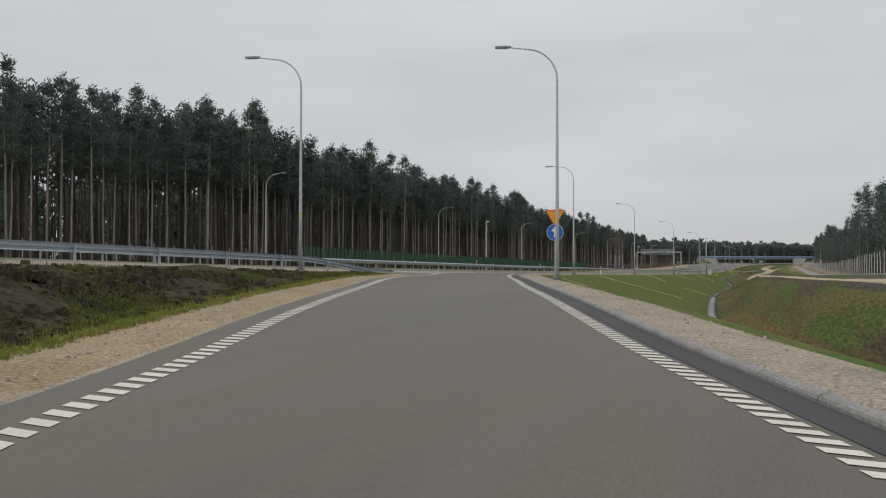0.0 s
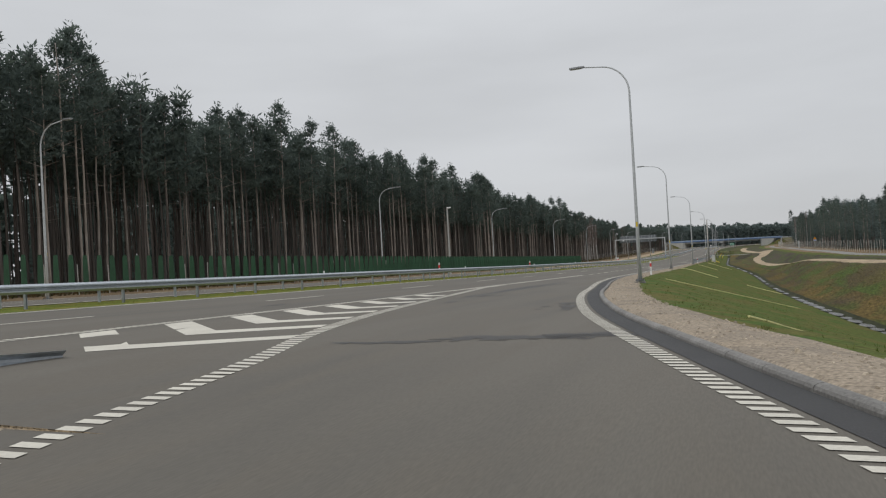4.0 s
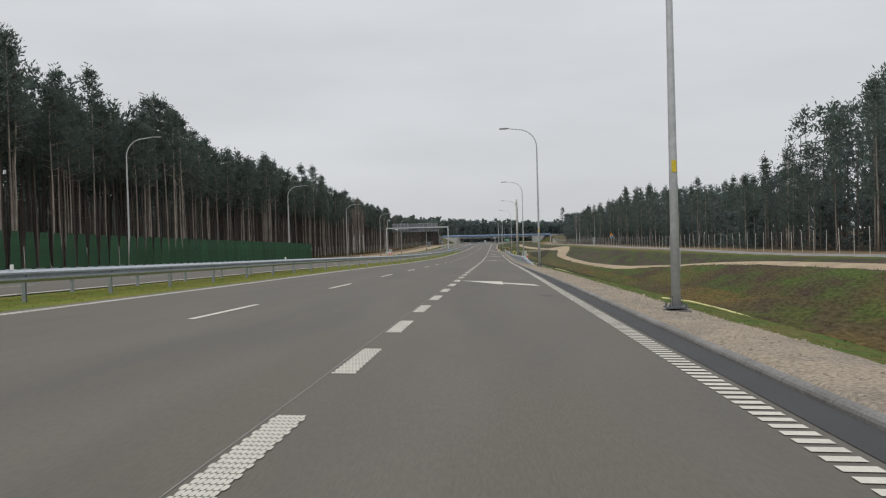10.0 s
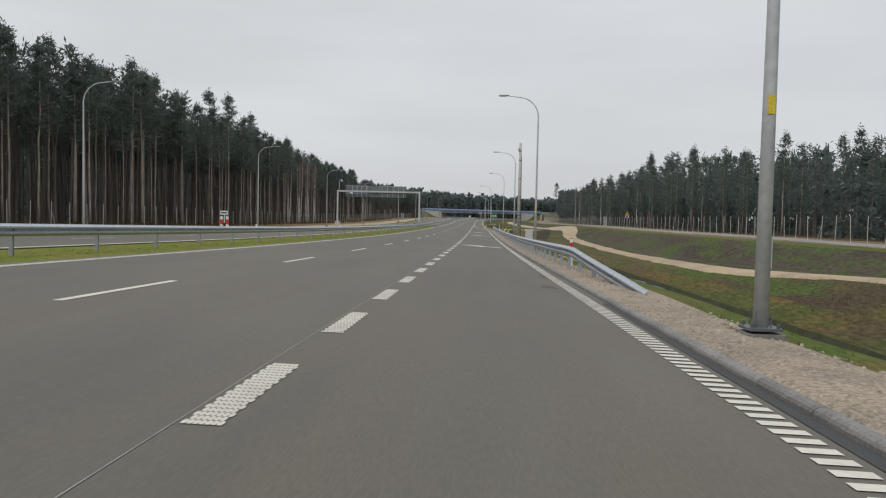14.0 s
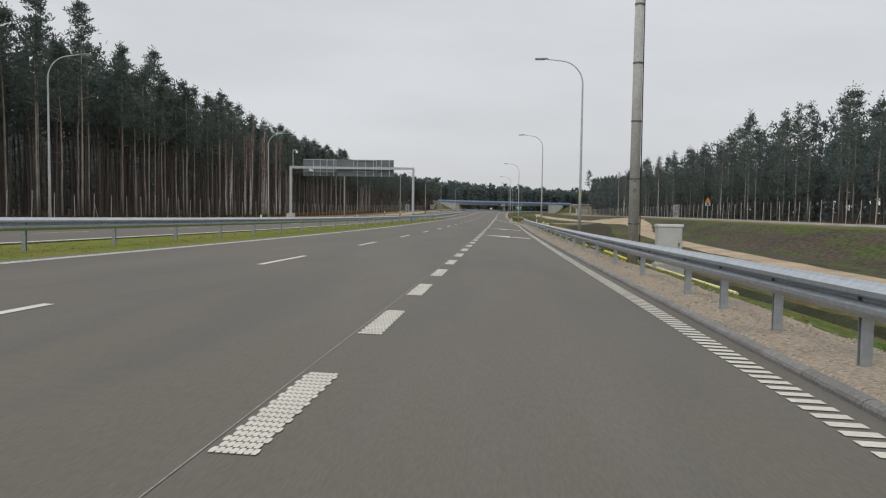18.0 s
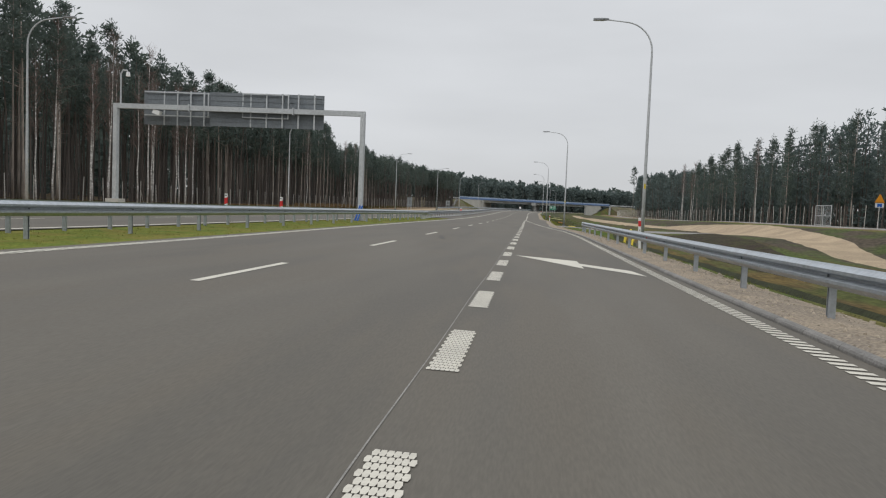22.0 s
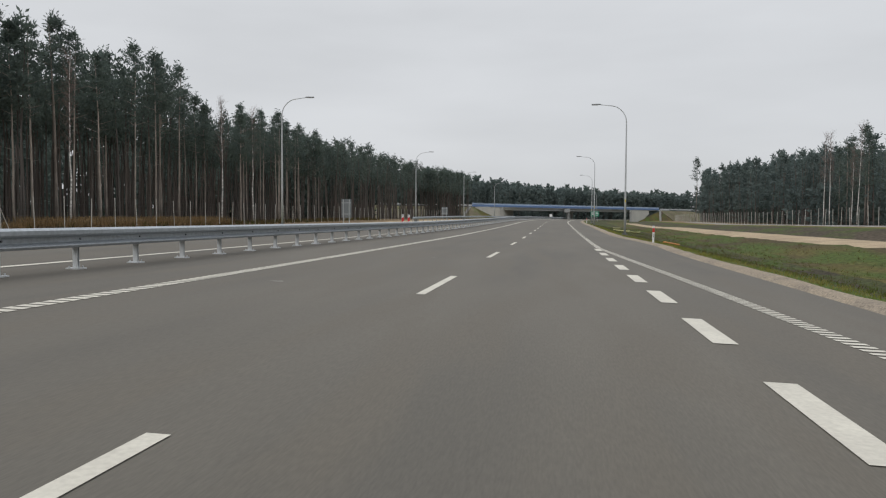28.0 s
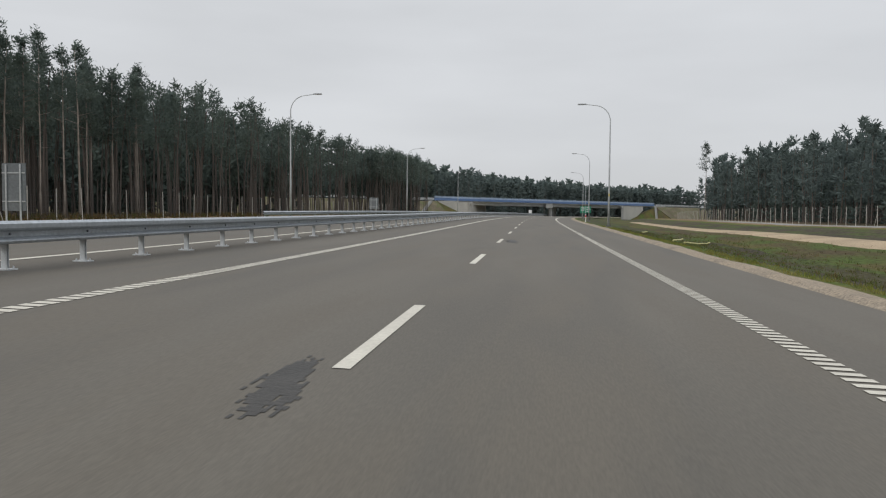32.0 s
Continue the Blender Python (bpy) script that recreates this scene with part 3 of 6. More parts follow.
def studs(u, y0, y1, w=0.25, cols=7, pitch=0.094):
    """Studded line: staggered rows of small raised lozenges."""
    out = []
    n = max(1, int((y1 - y0) / pitch))
    cw = w / cols
    for i in range(n):
        y = y0 + i * pitch
        uc = u(y) if callable(u) else u
        for j in range(cols - i % 2):
            c = uc - w / 2 + (j + 0.5 + 0.5 * (i % 2)) * cw
            out.append([(c - 0.52 * cw, y + 0.47 * pitch), (c - 0.34 * cw, y), (c + 0.34 * cw, y), (c + 0.52 * cw, y + 0.47 * pitch), (c + 0.34 * cw, y + 0.94 * pitch), (c - 0.34 * cw, y + 0.94 * pitch)])
    return out


LEFT_U, LANE_U = -7.89, -3.88
wide_u = table([-60, 56, 66, 78, 90, 115, 150, 200, 235, 317, 321, 360], [0.0, -0.06, 0.0, 0.13, 0.14, 0.03, 0.03, 0.05, 0.0, -0.04, -0.12, -0.14])
marks("left_edge_line", ladder(LEFT_U, -60, 420, 0.27, 0.22, 0.70) + solid(LEFT_U, 420, 960, 0.22, 8), "white profiled edge line made of short bars")
marks("right_edge_line", ladder(lambda y: ramp_right(y), -88, 353) + ladder(0.0, 353, 470) + solid(0.0, 470, 960, 0.24, 8), "white profiled edge line made of short bars")
marks("slip_road_left_line", ladder(lambda y: ramp_left(y), -88, 69, 0.30, 0.24, 0.55), "white profiled line along the slip road")
marks("gore_line", ladder(wide_u, -60, 73, 0.30, 0.20, 0.62) + studs(wide_u, 73, 91.0, 0.27), "white line that closes the merging area")
dash_q = []
yy = 66.03 - 11.04 * 14
while yy < 930:
    dash_q.append([(LANE_U - 0.07, yy), (LANE_U + 0.07, yy), (LANE_U + 0.07, yy + 3.68), (LANE_U - 0.07, yy + 3.68)])
    yy += 11.04
for q in dash_q:
    o = new("lane_dash", Geo().mesh("lane_dash", PAINT))
    gg = Geo()
    gg.poly([P(u, y, LIFT) for u, y in q])
    o.data = gg.mesh("lane_dash", PAINT)
    o.parent = road
yy = 115.74 - 3.72 * 6
while yy < 350.5:
    gg = Geo()
    for bar in (studs(wide_u, yy, yy + 1.93) if yy < 300 else solid(wide_u, yy, yy + 1.93, 0.25)):
        gg.poly([P(u, y, LIFT) for u, y in bar])
    part("wide_dash", gg, PAINT, road)
    yy += 3.72
for ay in (128.0, 196.85, 242.4, 265.2):
    gg = Geo()
    gg.poly([P(u, ay + y, LIFT) for u, y in ((0.20, 0.0), (1.90, -3.45), (1.90, -2.60), (1.90, -1.70), (1.90, -0.75))])
    gg.poly([P(u, ay + y, LIFT) for u, y in ((1.895, -1.72), (1.895, -2.56), (3.20, -4.45), (3.04, -3.05))])
    part("merge_arrow", gg, PAINT, road, "white arrow that points to the left lane")
for i in range(-3, 5):
    yb, ub = 48.47 + 2.30 * i, 1.90 - 0.24 * i
    ur = ub + 0.4
    for _ in range(12):
        ur = 0.5 * (ur + ramp_left(yb + 1.25 * (ur - ub)) - 0.20)
    rise = 0.84 * (ub - 0.2)
    gg = Geo()
    gg.poly([P(u, y, LIFT) for u, y in ((ub, yb), (ub - 0.06, yb + 0.86), (0.22, yb + 0.80 + rise), (0.20, yb + rise))])
    if ur > ub + 0.12:
        gg.poly([P(u, y, LIFT) for u, y in ((ub, yb), (ur, yb + 1.30 * (ur - ub)), (ur - 0.16, yb + 0.62 + 1.24 * (ur - ub)), (ub - 0.06, yb + 0.86))])
    part("chevron", gg, PAINT, road, "white chevron in the merging area")
# the other carriageway
marks("far_edge_lines", solid(-12.0, -200, 960, 0.2, 8) + solid(-19.7, -200, 960, 0.2, 8), "white edge lines of the other carriageway")
far_d = []
yy = -200
while yy < 900:
    far_d.append([(-15.9, yy), (-15.76, yy), (-15.76, yy + 3.68), (-15.9, yy + 3.68)])
    yy += 11.04
marks("far_lane_dashes", far_d, "white lane dashes of the other carriageway")


SCUFFS = [(4.0, 49.6, 0.03, 0.05), (4.6, 48.6, 0.03, 0.05), (5.0, 50.0, 0.03, 0.04), (4.2, 50.4, 0.25, 0.04), (3.7, 47.8, 0.03, 0.04), (-5.1, 314.5, 0.14, 0.16), (-4.2, 317.9, 0.08, 0.2), (-5.6, 314.3, 0.10, 0.12), (2.3, 215.6, 0.14, 0.12), (-6.6, 332.0, 0.2, 0.14), (1.7, 343.0, 0.1, 0.06), (2.4, 346.0, 0.09, 0.06), (-5.4, 341.0, 0.15, 0.1)]


def speckle(name, u0, u1, y0, y1, du, dy, fullness, m, label):
    """A flat stain of small flecks, dense where it is full and broken up at its rim."""
    gg = Geo()
    for i in range(int((u1 - u0) / du)):
        for j in range(int((y1 - y0) / dy)):
            u, y = u0 + (i + 0.5) * du, y0 + (j + 0.5) * dy
            if fullness(u, y) + 0.55 * noise.noise(Vector((u * 7.0, y * 2.6, 1.0))) + 0.70 * noise.noise(Vector((u * 23.0, y * 9.0, 4.0))) > 0:
                gg.poly([P(u + p * du * 0.52, y + q * dy * 0.52, 0.0042) for p, q in ((-1, -1), (1, -1), (1, 1), (-1, 1))])
    return part(name, gg, m, road, label) if gg.f else None


def blotch(name, cu, cy, lu, ly, seed, m=WET, label="damp dark stain on the asphalt", turn=0.0):
    """A stain of ragged outline round a centre."""
    c, s_ = math.cos(turn), math.sin(turn)

    def full(u, y):
        p, q = ((u - cu) * c + (y - cy) * s_) / lu, ((y - cy) * c - (u - cu) * s_) / ly
        a = math.atan2(q, p)
        return 1.6 * (0.72 + 0.5 * noise.noise(Vector((1.3 * math.cos(a), 1.3 * math.sin(a), seed * 1.7))) - math.hypot(p, q))

    w, h = 1.2 * (lu * abs(c) + ly * abs(s_)), 1.2 * (ly * abs(c) + lu * abs(s_))
    return speckle(name, cu - w, cu + w, cy - h, cy + h, max(0.018, w / 16), max(0.025, h / 16), full, m, label)


for cu, cy, lu, ly, sd, tn in ((8.0, 44.2, 1.9, 0.42, 1, 0.12), (6.3, 43.7, 1.3, 0.22, 2, 0.05), (9.2, 44.5, 0.9, 0.5, 22, 0.2), (7.05, 53.0, 0.28, 0.55, 31, 0.3), (7.35, 51.6, 0.22, 0.75, 32, 0.2), (6.75, 51.7, 0.13, 0.22, 33, 0), (6.85, 50.7, 0.10, 0.13, 34, 0), (7.55, 50.5, 0.16, 0.5, 35, 0.1),
                               (3.26, 54.2, 0.16, 0.55, 3, 0.1), (3.00, 58.2, 0.30, 0.62, 4, 0.2), (3.55, 58.45, 0.12, 0.16, 36, 0.0), (3.30, 58.6, 0.14, 0.12, 37, 0.0), (1.76, 73.8, 0.10, 0.25, 38, 0.0),
                               (3.38, 165.0, 0.16, 0.75, 7, 0.0), (3.15, 161.4, 0.20, 0.6, 8, 0), (3.4, 179.2, 0.14, 0.7, 9, 0), (3.1, 185.0, 0.14, 0.8, 46, 0), (3.3, 169.5, 0.10, 0.5, 47, 0), (-4.12, 374.55, 0.21, 1.0, 10, 0.12), (-2.85, 273.2, 0.19, 0.55, 11, 0.1), (-3.0, 274.1, 0.15, 0.6, 12, 0.1), (-3.12, 274.95, 0.10, 0.3, 41, 0), (-3.2, 275.55, 0.08, 0.32, 42, 0), (-4.05, 350.4, 0.13, 0.30, 43, 0), (-3.98, 351.2, 0.07, 0.18, 44, 0), (-4.3, 349.3, 0.16, 0.2, 45, 0),
                               (-1.9, 52.6, 0.25, 0.8, 13, 0), (2.13, 229.5, 0.34, 0.22, 14, 0), (-2.42, 68.9, 0.14, 0.85, 48, -0.15), (-2.40, 71.4, 0.08, 0.7, 49, 0.0), (2.55, 57.36, 0.14, 0.08, 50, 0), (3.5, 58.4, 0.15, 0.16, 51, 0), (-5.6, 84.5, 0.35, 0.8, 15, 0), (5.2, 71.3, 0.35, 0.3, 16, 0.3), (-3.4, 399.0, 0.3, 1.6, 18, 0.1), (3.0, 118.0, 0.2, 0.4, 19, 0)):
    blotch("damp_stain", cu, cy, lu, ly, sd, turn=tn)
# long damp streak along a joint: straight on one side, ragged on the other
streak_w = table([57.2, 57.8, 58.8, 60.0, 61.2, 63.5, 66.5, 68.8, 72.0, 73.2], [0.05, 0.33, 0.27, 0.27, 0.33, 0.52, 0.62, 0.36, 0.28, 0.02])
speckle("damp_stain", 1.9, 2.76, 57.2, 73.2, 0.022, 0.06, lambda u, y: min(0.9, (u - 2.74 + streak_w(y)) / 0.16, (2.745 - u) / 0.03), WET, "long damp streak along a joint in the asphalt")
g = Geo()
for y in steps(57.5, 72.0, 0.5)[:-1]:
    g.poly([P(2.76 + o + nz(q, 3.0, 0.8, 0.015), q, 0.0044) for o, q in ((-0.012, y), (0.012, y), (0.012, y + 0.5), (-0.012, y + 0.5))])
part("seam", g, SEAM, road, "thin pale joint between two asphalt strips")
for i, (cu, cy, lu, ly) in enumerate(SCUFFS):
    blotch("scuff", cu, cy, lu, ly, 60 + i, SCUFF, "small pale scuff on the asphalt")
g = Geo()
for y in steps(98, 318, 2)[:-1]:
    w0, w1 = wide_u(y) + nz(y, 0.0, 0.3, 0.02) - 0.16, wide_u(y + 2) + nz(y + 2, 0.0, 0.3, 0.02) - 0.16
    g.poly([P(w0 - 0.005, y, 0.004), P(w0 + 0.005, y, 0.004), P(w1 + 0.005, y + 2, 0.004), P(w1 - 0.005, y + 2, 0.004)])
part("seam", g, SEAM, road, "thin pale joint between two asphalt strips")

# kerb --------------------------------------------------------------------
kerb = thing("kerb", P(kerb_u(100), 100), "rounded grey concrete kerb with a joint at every metre", "kerb", kind="structure")
KERB_OUT = [(-0.065, -0.12), (-0.065, 0.030), (-0.052, 0.055), (-0.022, 0.072), (0.025, 0.076), (0.058, 0.066), (0.072, 0.036), (0.072, -0.12)]


def kerb_piece(y0, y1, gap=0.006):
    places = []
    for y in (y0 + gap, (y0 + y1) / 2, y1 - gap):
        p = P(kerb_u(y), y)
        t = (P(kerb_u(y + 0.2), y + 0.2) - P(kerb_u(y - 0.2), y - 0.2)).normalized()
        places.append((p, Vector((t.y, -t.x, 0)).normalized()))
    return places


far_kerb = Geo()
y, k = -60.0, 0
while y < 322:
    slope = (kerb_u(y + 0.5) - kerb_u(y - 0.5))
    dy = 1.0 / math.sqrt(1 + slope * slope)
    if 34 <= y < 322:
        gg = Geo()
        gg.sweep(KERB_OUT, kerb_piece(y, y + dy))
        ob = part("kerb_stone", gg, KERB, None)
        ob.parent = kerb
        ob.matrix_parent_inverse = kerb.matrix_world.inverted()
    else:
        far_kerb.sweep(KERB_OUT, kerb_piece(y, y + dy))
    y += dy
ob = part("kerb_stones", far_kerb, KERB, None)
ob.parent, ob.matrix_parent_inverse = kerb, kerb.matrix_world.inverted()
ob["kind"] = "stuff"

# guard rails -------------------------------------------------------------
W_FACE = [(0.0, 0.445), (0.02, 0.47), (0.083, 0.515), (0.083, 0.555), (0.0, 0.593), (0.0, 0.617), (0.083, 0.655), (0.083, 0.695), (0.02, 0.74), (0.0, 0.765)]
W_OUT = W_FACE + [(q - 0.010, z) for q, z in W_FACE[::-1]]
BOX_SIDE = [(0.10, 0.415), (0.15, 0.425), (0.168, 0.46), (0.165, 0.48), (0.03, 0.525), (0.03, 0.615), (0.15, 0.64), (0.168, 0.665), (0.168, 0.735), (0.12, 0.775)]
BOX_OUT = [(-q, z) for q, z in BOX_SIDE[::-1]][::-1] + BOX_SIDE[::-1]


def post_mesh(foot):
    g = Geo()
    c = [(-0.05, -0.03), (0.05, -0.03), (0.05, -0.022), (-0.042, -0.022), (-0.042, 0.022), (0.05, 0.022), (0.05, 0.03), (-0.05, 0.03)]
    g.prism([(a, b, -0.3 if not foot else 0.0) for a, b in c], (0, 0, 0.72 + (0.3 if not foot else 0.0)))
    if foot:
        g.box((0, 0, 0.012), (0.30, 0.24, 0.024), bev=0.02)
        for a in (-0.09, 0.09):
            for b in (-0.07, 0.07):
                g.tube([(a, b, 0.02), (a, b, 0.06)], 0.014, 6)
    return g.mesh("post", GALVPALE if foot else GALV)


POST, POST_FOOT = post_mesh(False), post_mesh(True)
g = Geo()
g.tube([(0, 0, -0.012), (0, 0, 0.012)], 0.02, 6)
BOLT = g.mesh("bolt", GALV_D)


def guardrail(label, u, y0, y1, face, spacing=4.0, outline=W_OUT, foot=False, dip0=0.0, dip1=0.0, sect=12.0, lift=0.0, near=(-1e9, 1e9)):
    """A beam along the road on posts; dip: the length over which an end comes down to the ground."""
    uf = u if callable(u) else const(u)
    at = P(uf((y0 + y1) / 2), (y0 + y1) / 2)
    rail = thing("guard_rail", at, label, "guard rail", "crash barriers along the road")

    def drop(y):
        d = 0.0
        if dip0 and y < y0 + dip0:
            d = 0.66 * (1 - (y - y0) / dip0)
        if dip1 and y > y1 - dip1:
            d = max(d, 0.66 * smooth01((y - y1 + dip1) / dip1))
        return d

    def at_y(y):
        p = P(uf(y), y, lift - drop(y)) - at
        t = (P(uf(y + 0.3), y + 0.3) - P(uf(y - 0.3), y - 0.3)).normalized()
        return p, Vector((t.y, -t.x, 0)).normalized() * face

    for a in steps(y0, y1, sect)[:-1]:
        b = min(a + (y1 - y0) / max(1, math.ceil((y1 - y0) / sect)), y1)
        gg = Geo()
        ys = steps(a, b + 0.02, 2.0)
        pl = [at_y(y) for y in ys]
        gg.sweep(outline, pl)
        part("beam", gg, GALV, rail)
    y = y0 + (0.5 if not dip0 else 1.0)
    while y < y1:
        p, ac = at_y(y)
        base = P(uf(y), y) - at
        if drop(y) < 0.45:
            o = new("post", POST_FOOT if foot else POST)
            o.parent = rail
            ang = math.atan2(ac.y, ac.x)
            o.matrix_local = Matrix.Translation(base + Vector((0, 0, lift - drop(y))) - ac * 0.055) @ Matrix.Rotation(ang, 4, "Z")
            if near[0] <= y <= near[1]:
                o = new("bolt", BOLT)
                o.parent = rail
                o.matrix_local = Matrix.Translation(p + ac * (0.04 if foot else 0.008) + Vector((0, 0, 0.57 if foot else 0.605))) @ Matrix.Rotation(ang, 4, "Z") @ Matrix.Rotation(radians(90), 4, "Y")
        y += spacing(y) if callable(spacing) else spacing
    return rail


STEEL = "galvanised W-beam guard rail"
guardrail(STEEL + " in the grass median", -9.85, -150, 318, 1, 4.0, near=(60, 318), lift=0.02)
guardrail(STEEL + ", second line at the back of the median", -11.15, -150, 52, -1, 4.0)
guardrail(STEEL + " that carries green anti-glare lamellas", -11.15, 50, 148, -1, 4.0)
guardrail(STEEL + ", second line before the sign gantry", -11.15, 255, 330, -1, 2.0)
guardrail("double-sided steel barrier bolted to the paving with foot plates", table([316, 330, 345, 470, 640], [-10.0, -10.65, -10.8, -10.6, -10.6]), 316, 640, 1, 2.0, outline=BOX_OUT, foot=True, near=(320, 470))
guardrail(STEEL + " behind the kerb", table([159.6, 169, 190, 215, 240, 300, 309], [4.95, 4.45, 4.38, 4.46, 4.56, 4.60, 5.3]), 159.6, 309, -1, lambda y: 2.0 if y < 206 else 4.0, dip0=8.0, dip1=5.0, near=(159, 309), lift=0.05)
guardrail(STEEL + " sunk into the ground at its end", table([-150, 18, 34, 42], [1.9, 1.9, 2.2, 3.0]), -150, 41, -1, 4.0, dip1=9.0, near=(0, 41))
guardrail(STEEL + " on the outer side of the other carriageway", -21.9, 420, 640, 1, 4.0)

# anti-glare lamellas -----------------------------------------------------
screen = thing("anti_glare_screen", P(-11.15, 98), "row of upright green plastic anti-glare lamellas on a guard rail", "anti-glare screen")
lam = []
for wb, wt in ((0.32, 0.235), (0.33, 0.245), (0.31, 0.23)):
    g = Geo()
    k = len(g.v)
    prof = [(wb / 2, 0.0), (wb / 2, 0.30), (wt / 2 + 0.02, 0.62), (wt / 2, 0.94), (wt / 2 - 0.03, 1.02), (-wt / 2 + 0.03, 1.02), (-wt / 2, 0.94), (-wt / 2 - 0.02, 0.62), (-wb / 2, 0.30), (-wb / 2, 0.0)]
    for d in (-0.012, 0.012):
        g.v += [Vector((a, d, z)) for a, z in prof]
    n = len(prof)
    g.f += [tuple(range(n)), tuple(range(2 * n - 1, n - 1, -1))] + [(j, n + j, n + (j + 1) % n, (j + 1) % n) for j in range(n)]
    g.box((0, 0, 1.025), (wt - 0.06, 0.036, 0.012))
    g.tube([(0, 0.02, -0.1), (0, 0.02, 0.98)], 0.02, 6)
    lam.append(g.mesh("lamella", GREEN))
base = screen.matrix_world.translation
y, i = 50.2, 0
while y < 147.4:
    o = new("lamella", lam[i % 3])
    o.parent = screen
    o.matrix_local = Matrix.Translation(P(-11.15, y, 0.74) - base) @ Matrix.Rotation(radians(-8 + random.uniform(-4, 4)), 4, "Z") @ Matrix.Rotation(radians(random.uniform(-1, 1)), 4, "X")
    y += 0.633
    i += 1
g = Geo()
g.sweep([(-0.03, 0.70), (0.03, 0.70), (0.03, 0.76), (-0.03, 0.76)], [(P(-11.15, y) - base, Vector((1, 0, 0))) for y in steps(50, 147.5, 3)])
part("carrier", g, GALV, screen)

# street lamps ------------------------------------------------------------
def lamp_proto():
    lamp = thing("street_lamp", (0, 0, 0), "tall tapered galvanised street lamp with a curved arm and flat head", "street lamp", "street lamps along the road")
    H, R, A = 10.55, 1.35, 2.35
    g = Geo()
    path = [(0, 0, 0.05), (0, 0, 3.0), (0, 0, 6.0), (0, 0, H - R - 0.2)]
    rad = [0.090, 0.076, 0.062, 0.046]
    for i in range(1, 9):
        a = radians(84) * i / 8
        path.append((-R * (1 - math.cos(a)), 0, H - R - 0.2 + R * math.sin(a)))
        rad.append(0.042 - 0.0012 * i)
    path.append((-A + 0.2, 0, H - 0.10))
    rad.append(0.030)
    g.tube(path, rad, 12)
    part("pole", g, POLE, lamp, smooth=True)
    g = Geo()
    g.prism([(-A - 0.42, -0.10, H - 0.13), (-A + 0.05, -0.15, H - 0.13), (-A + 0.30, -0.05, H - 0.12), (-A + 0.30, 0.05, H - 0.12), (-A + 0.05, 0.15, H - 0.13), (-A - 0.42, 0.10, H - 0.13)], (0, 0, 0.075))
    head = part("head", g, LAMPHEAD, lamp, "flat grey lamp head")
    g = Geo()
    g.box((-A - 0.15, 0, H - 0.14), (0.42, 0.17, 0.02), bev=0.02)
    part("glass", g, LENS, head)
    g = Geo()
    g.box((0, 0, 0.05), (0.40, 0.40, 0.03), bev=0.03)
    for a in (-1, 1):
        for b in (-1, 1):
            g.tube([(0.15 * a, 0.15 * b, 0.05), (0.15 * a, 0.15 * b, 0.12)], 0.02, 6)
            g.prism([(0.09 * a - 0.006, 0.09 * b - 0.006, 0.06), (0.09 * a + 0.006, 0.09 * b - 0.006, 0.06), (0.09 * a + 0.006, 0.09 * b + 0.006, 0.06), (0.09 * a - 0.006, 0.09 * b + 0.006, 0.06)], (0, 0, 0.2))
    part("base_plate", g, GALV_D, lamp, "dark bolted base plate")
    g = Geo()
    g.box((0, 0, -0.25), (0.46, 0.46, 0.50), bev=0.03)
    part("footing", g, KERB, lamp)
    g = Geo()
    g.box((0.0, -0.076, 2.7), (0.09, 0.02, 0.22), bev=0.02)
    part("band", g, YEL, lamp, "small yellow sticker")
    g = Geo()
    g.box((0.082, 0.0, 0.95), (0.02, 0.08, 0.36), bev=0.006)
    part("hatch", g, POLE, lamp)
    return lamp


lamp0 = lamp_proto()
RIGHT_LAMPS = [(6.9, 70.2), (5.10, 111.9), (5.10, 154.3), (5.65, 197.8), (6.05, 238.6), (6.05, 280.8), (4.40, 327.4), (3.55, 380.3), (3.7, 433.8), (5.1, 487.0), (5.1, 540), (5.1, 593)]
LEFT_LAMPS = [(-27.4, -15), (-27.4, 22), (-27.5, 65.8), (-27.4, 110.9), (-27.2, 153.1), (-26.4, 195.3), (-27.0, 237.8), (-27.4, 282.0), (-27.8, 327.3), (-24.4, 377.6), (-23.5, 430.5), (-23.5, 484), (-23.5, 538)]
lamp0.matrix_world = Matrix.Translation(P(*RIGHT_LAMPS[0], 0.05)) @ Matrix.Scale(1.03, 4)
for u, y in RIGHT_LAMPS[1:]:
    copy_thing(lamp0, Matrix.Translation(P(u, y, 0.10)) @ Matrix.Scale(1.0 if y < 300 else 0.971, 4))
for u, y in LEFT_LAMPS:
    o = copy_thing(lamp0, Matrix.Translation(P(u, y, -0.12 if y < 370 else 0.25)) @ Matrix.Rotation(radians(180 + random.uniform(-3, 3)), 4, "Z") @ Matrix.Scale(0.99 if y < 300 else 0.971, 4))
for x, y, z, a, sc in ((17.25, 29.2, 5.16, 22, 0.93), (4.72, 28.6, 5.48, 22, 0.985)):
    o = copy_thing(lamp0, pose(x, y, z, 0, 0, a))
    o.scale = (sc, sc, sc)

# priority signs on the slip road ------------------------------------------
sign = thing("road_sign", (13.25, 42.4, 4.75), "yellow give-way triangle above a round blue ahead-only sign on one post", "road sign")
g = Geo()
g.tube([(0, 0.05, -0.3), (0, 0.05, 4.35)], 0.032, 10)
part("post", g, POLE, sign)


def disc(cx_, cz, r, y, t, n=32):
    g = Geo()
    g.tube([(cx_, y, cz), (cx_, y - t, cz)], r, n)
    return g


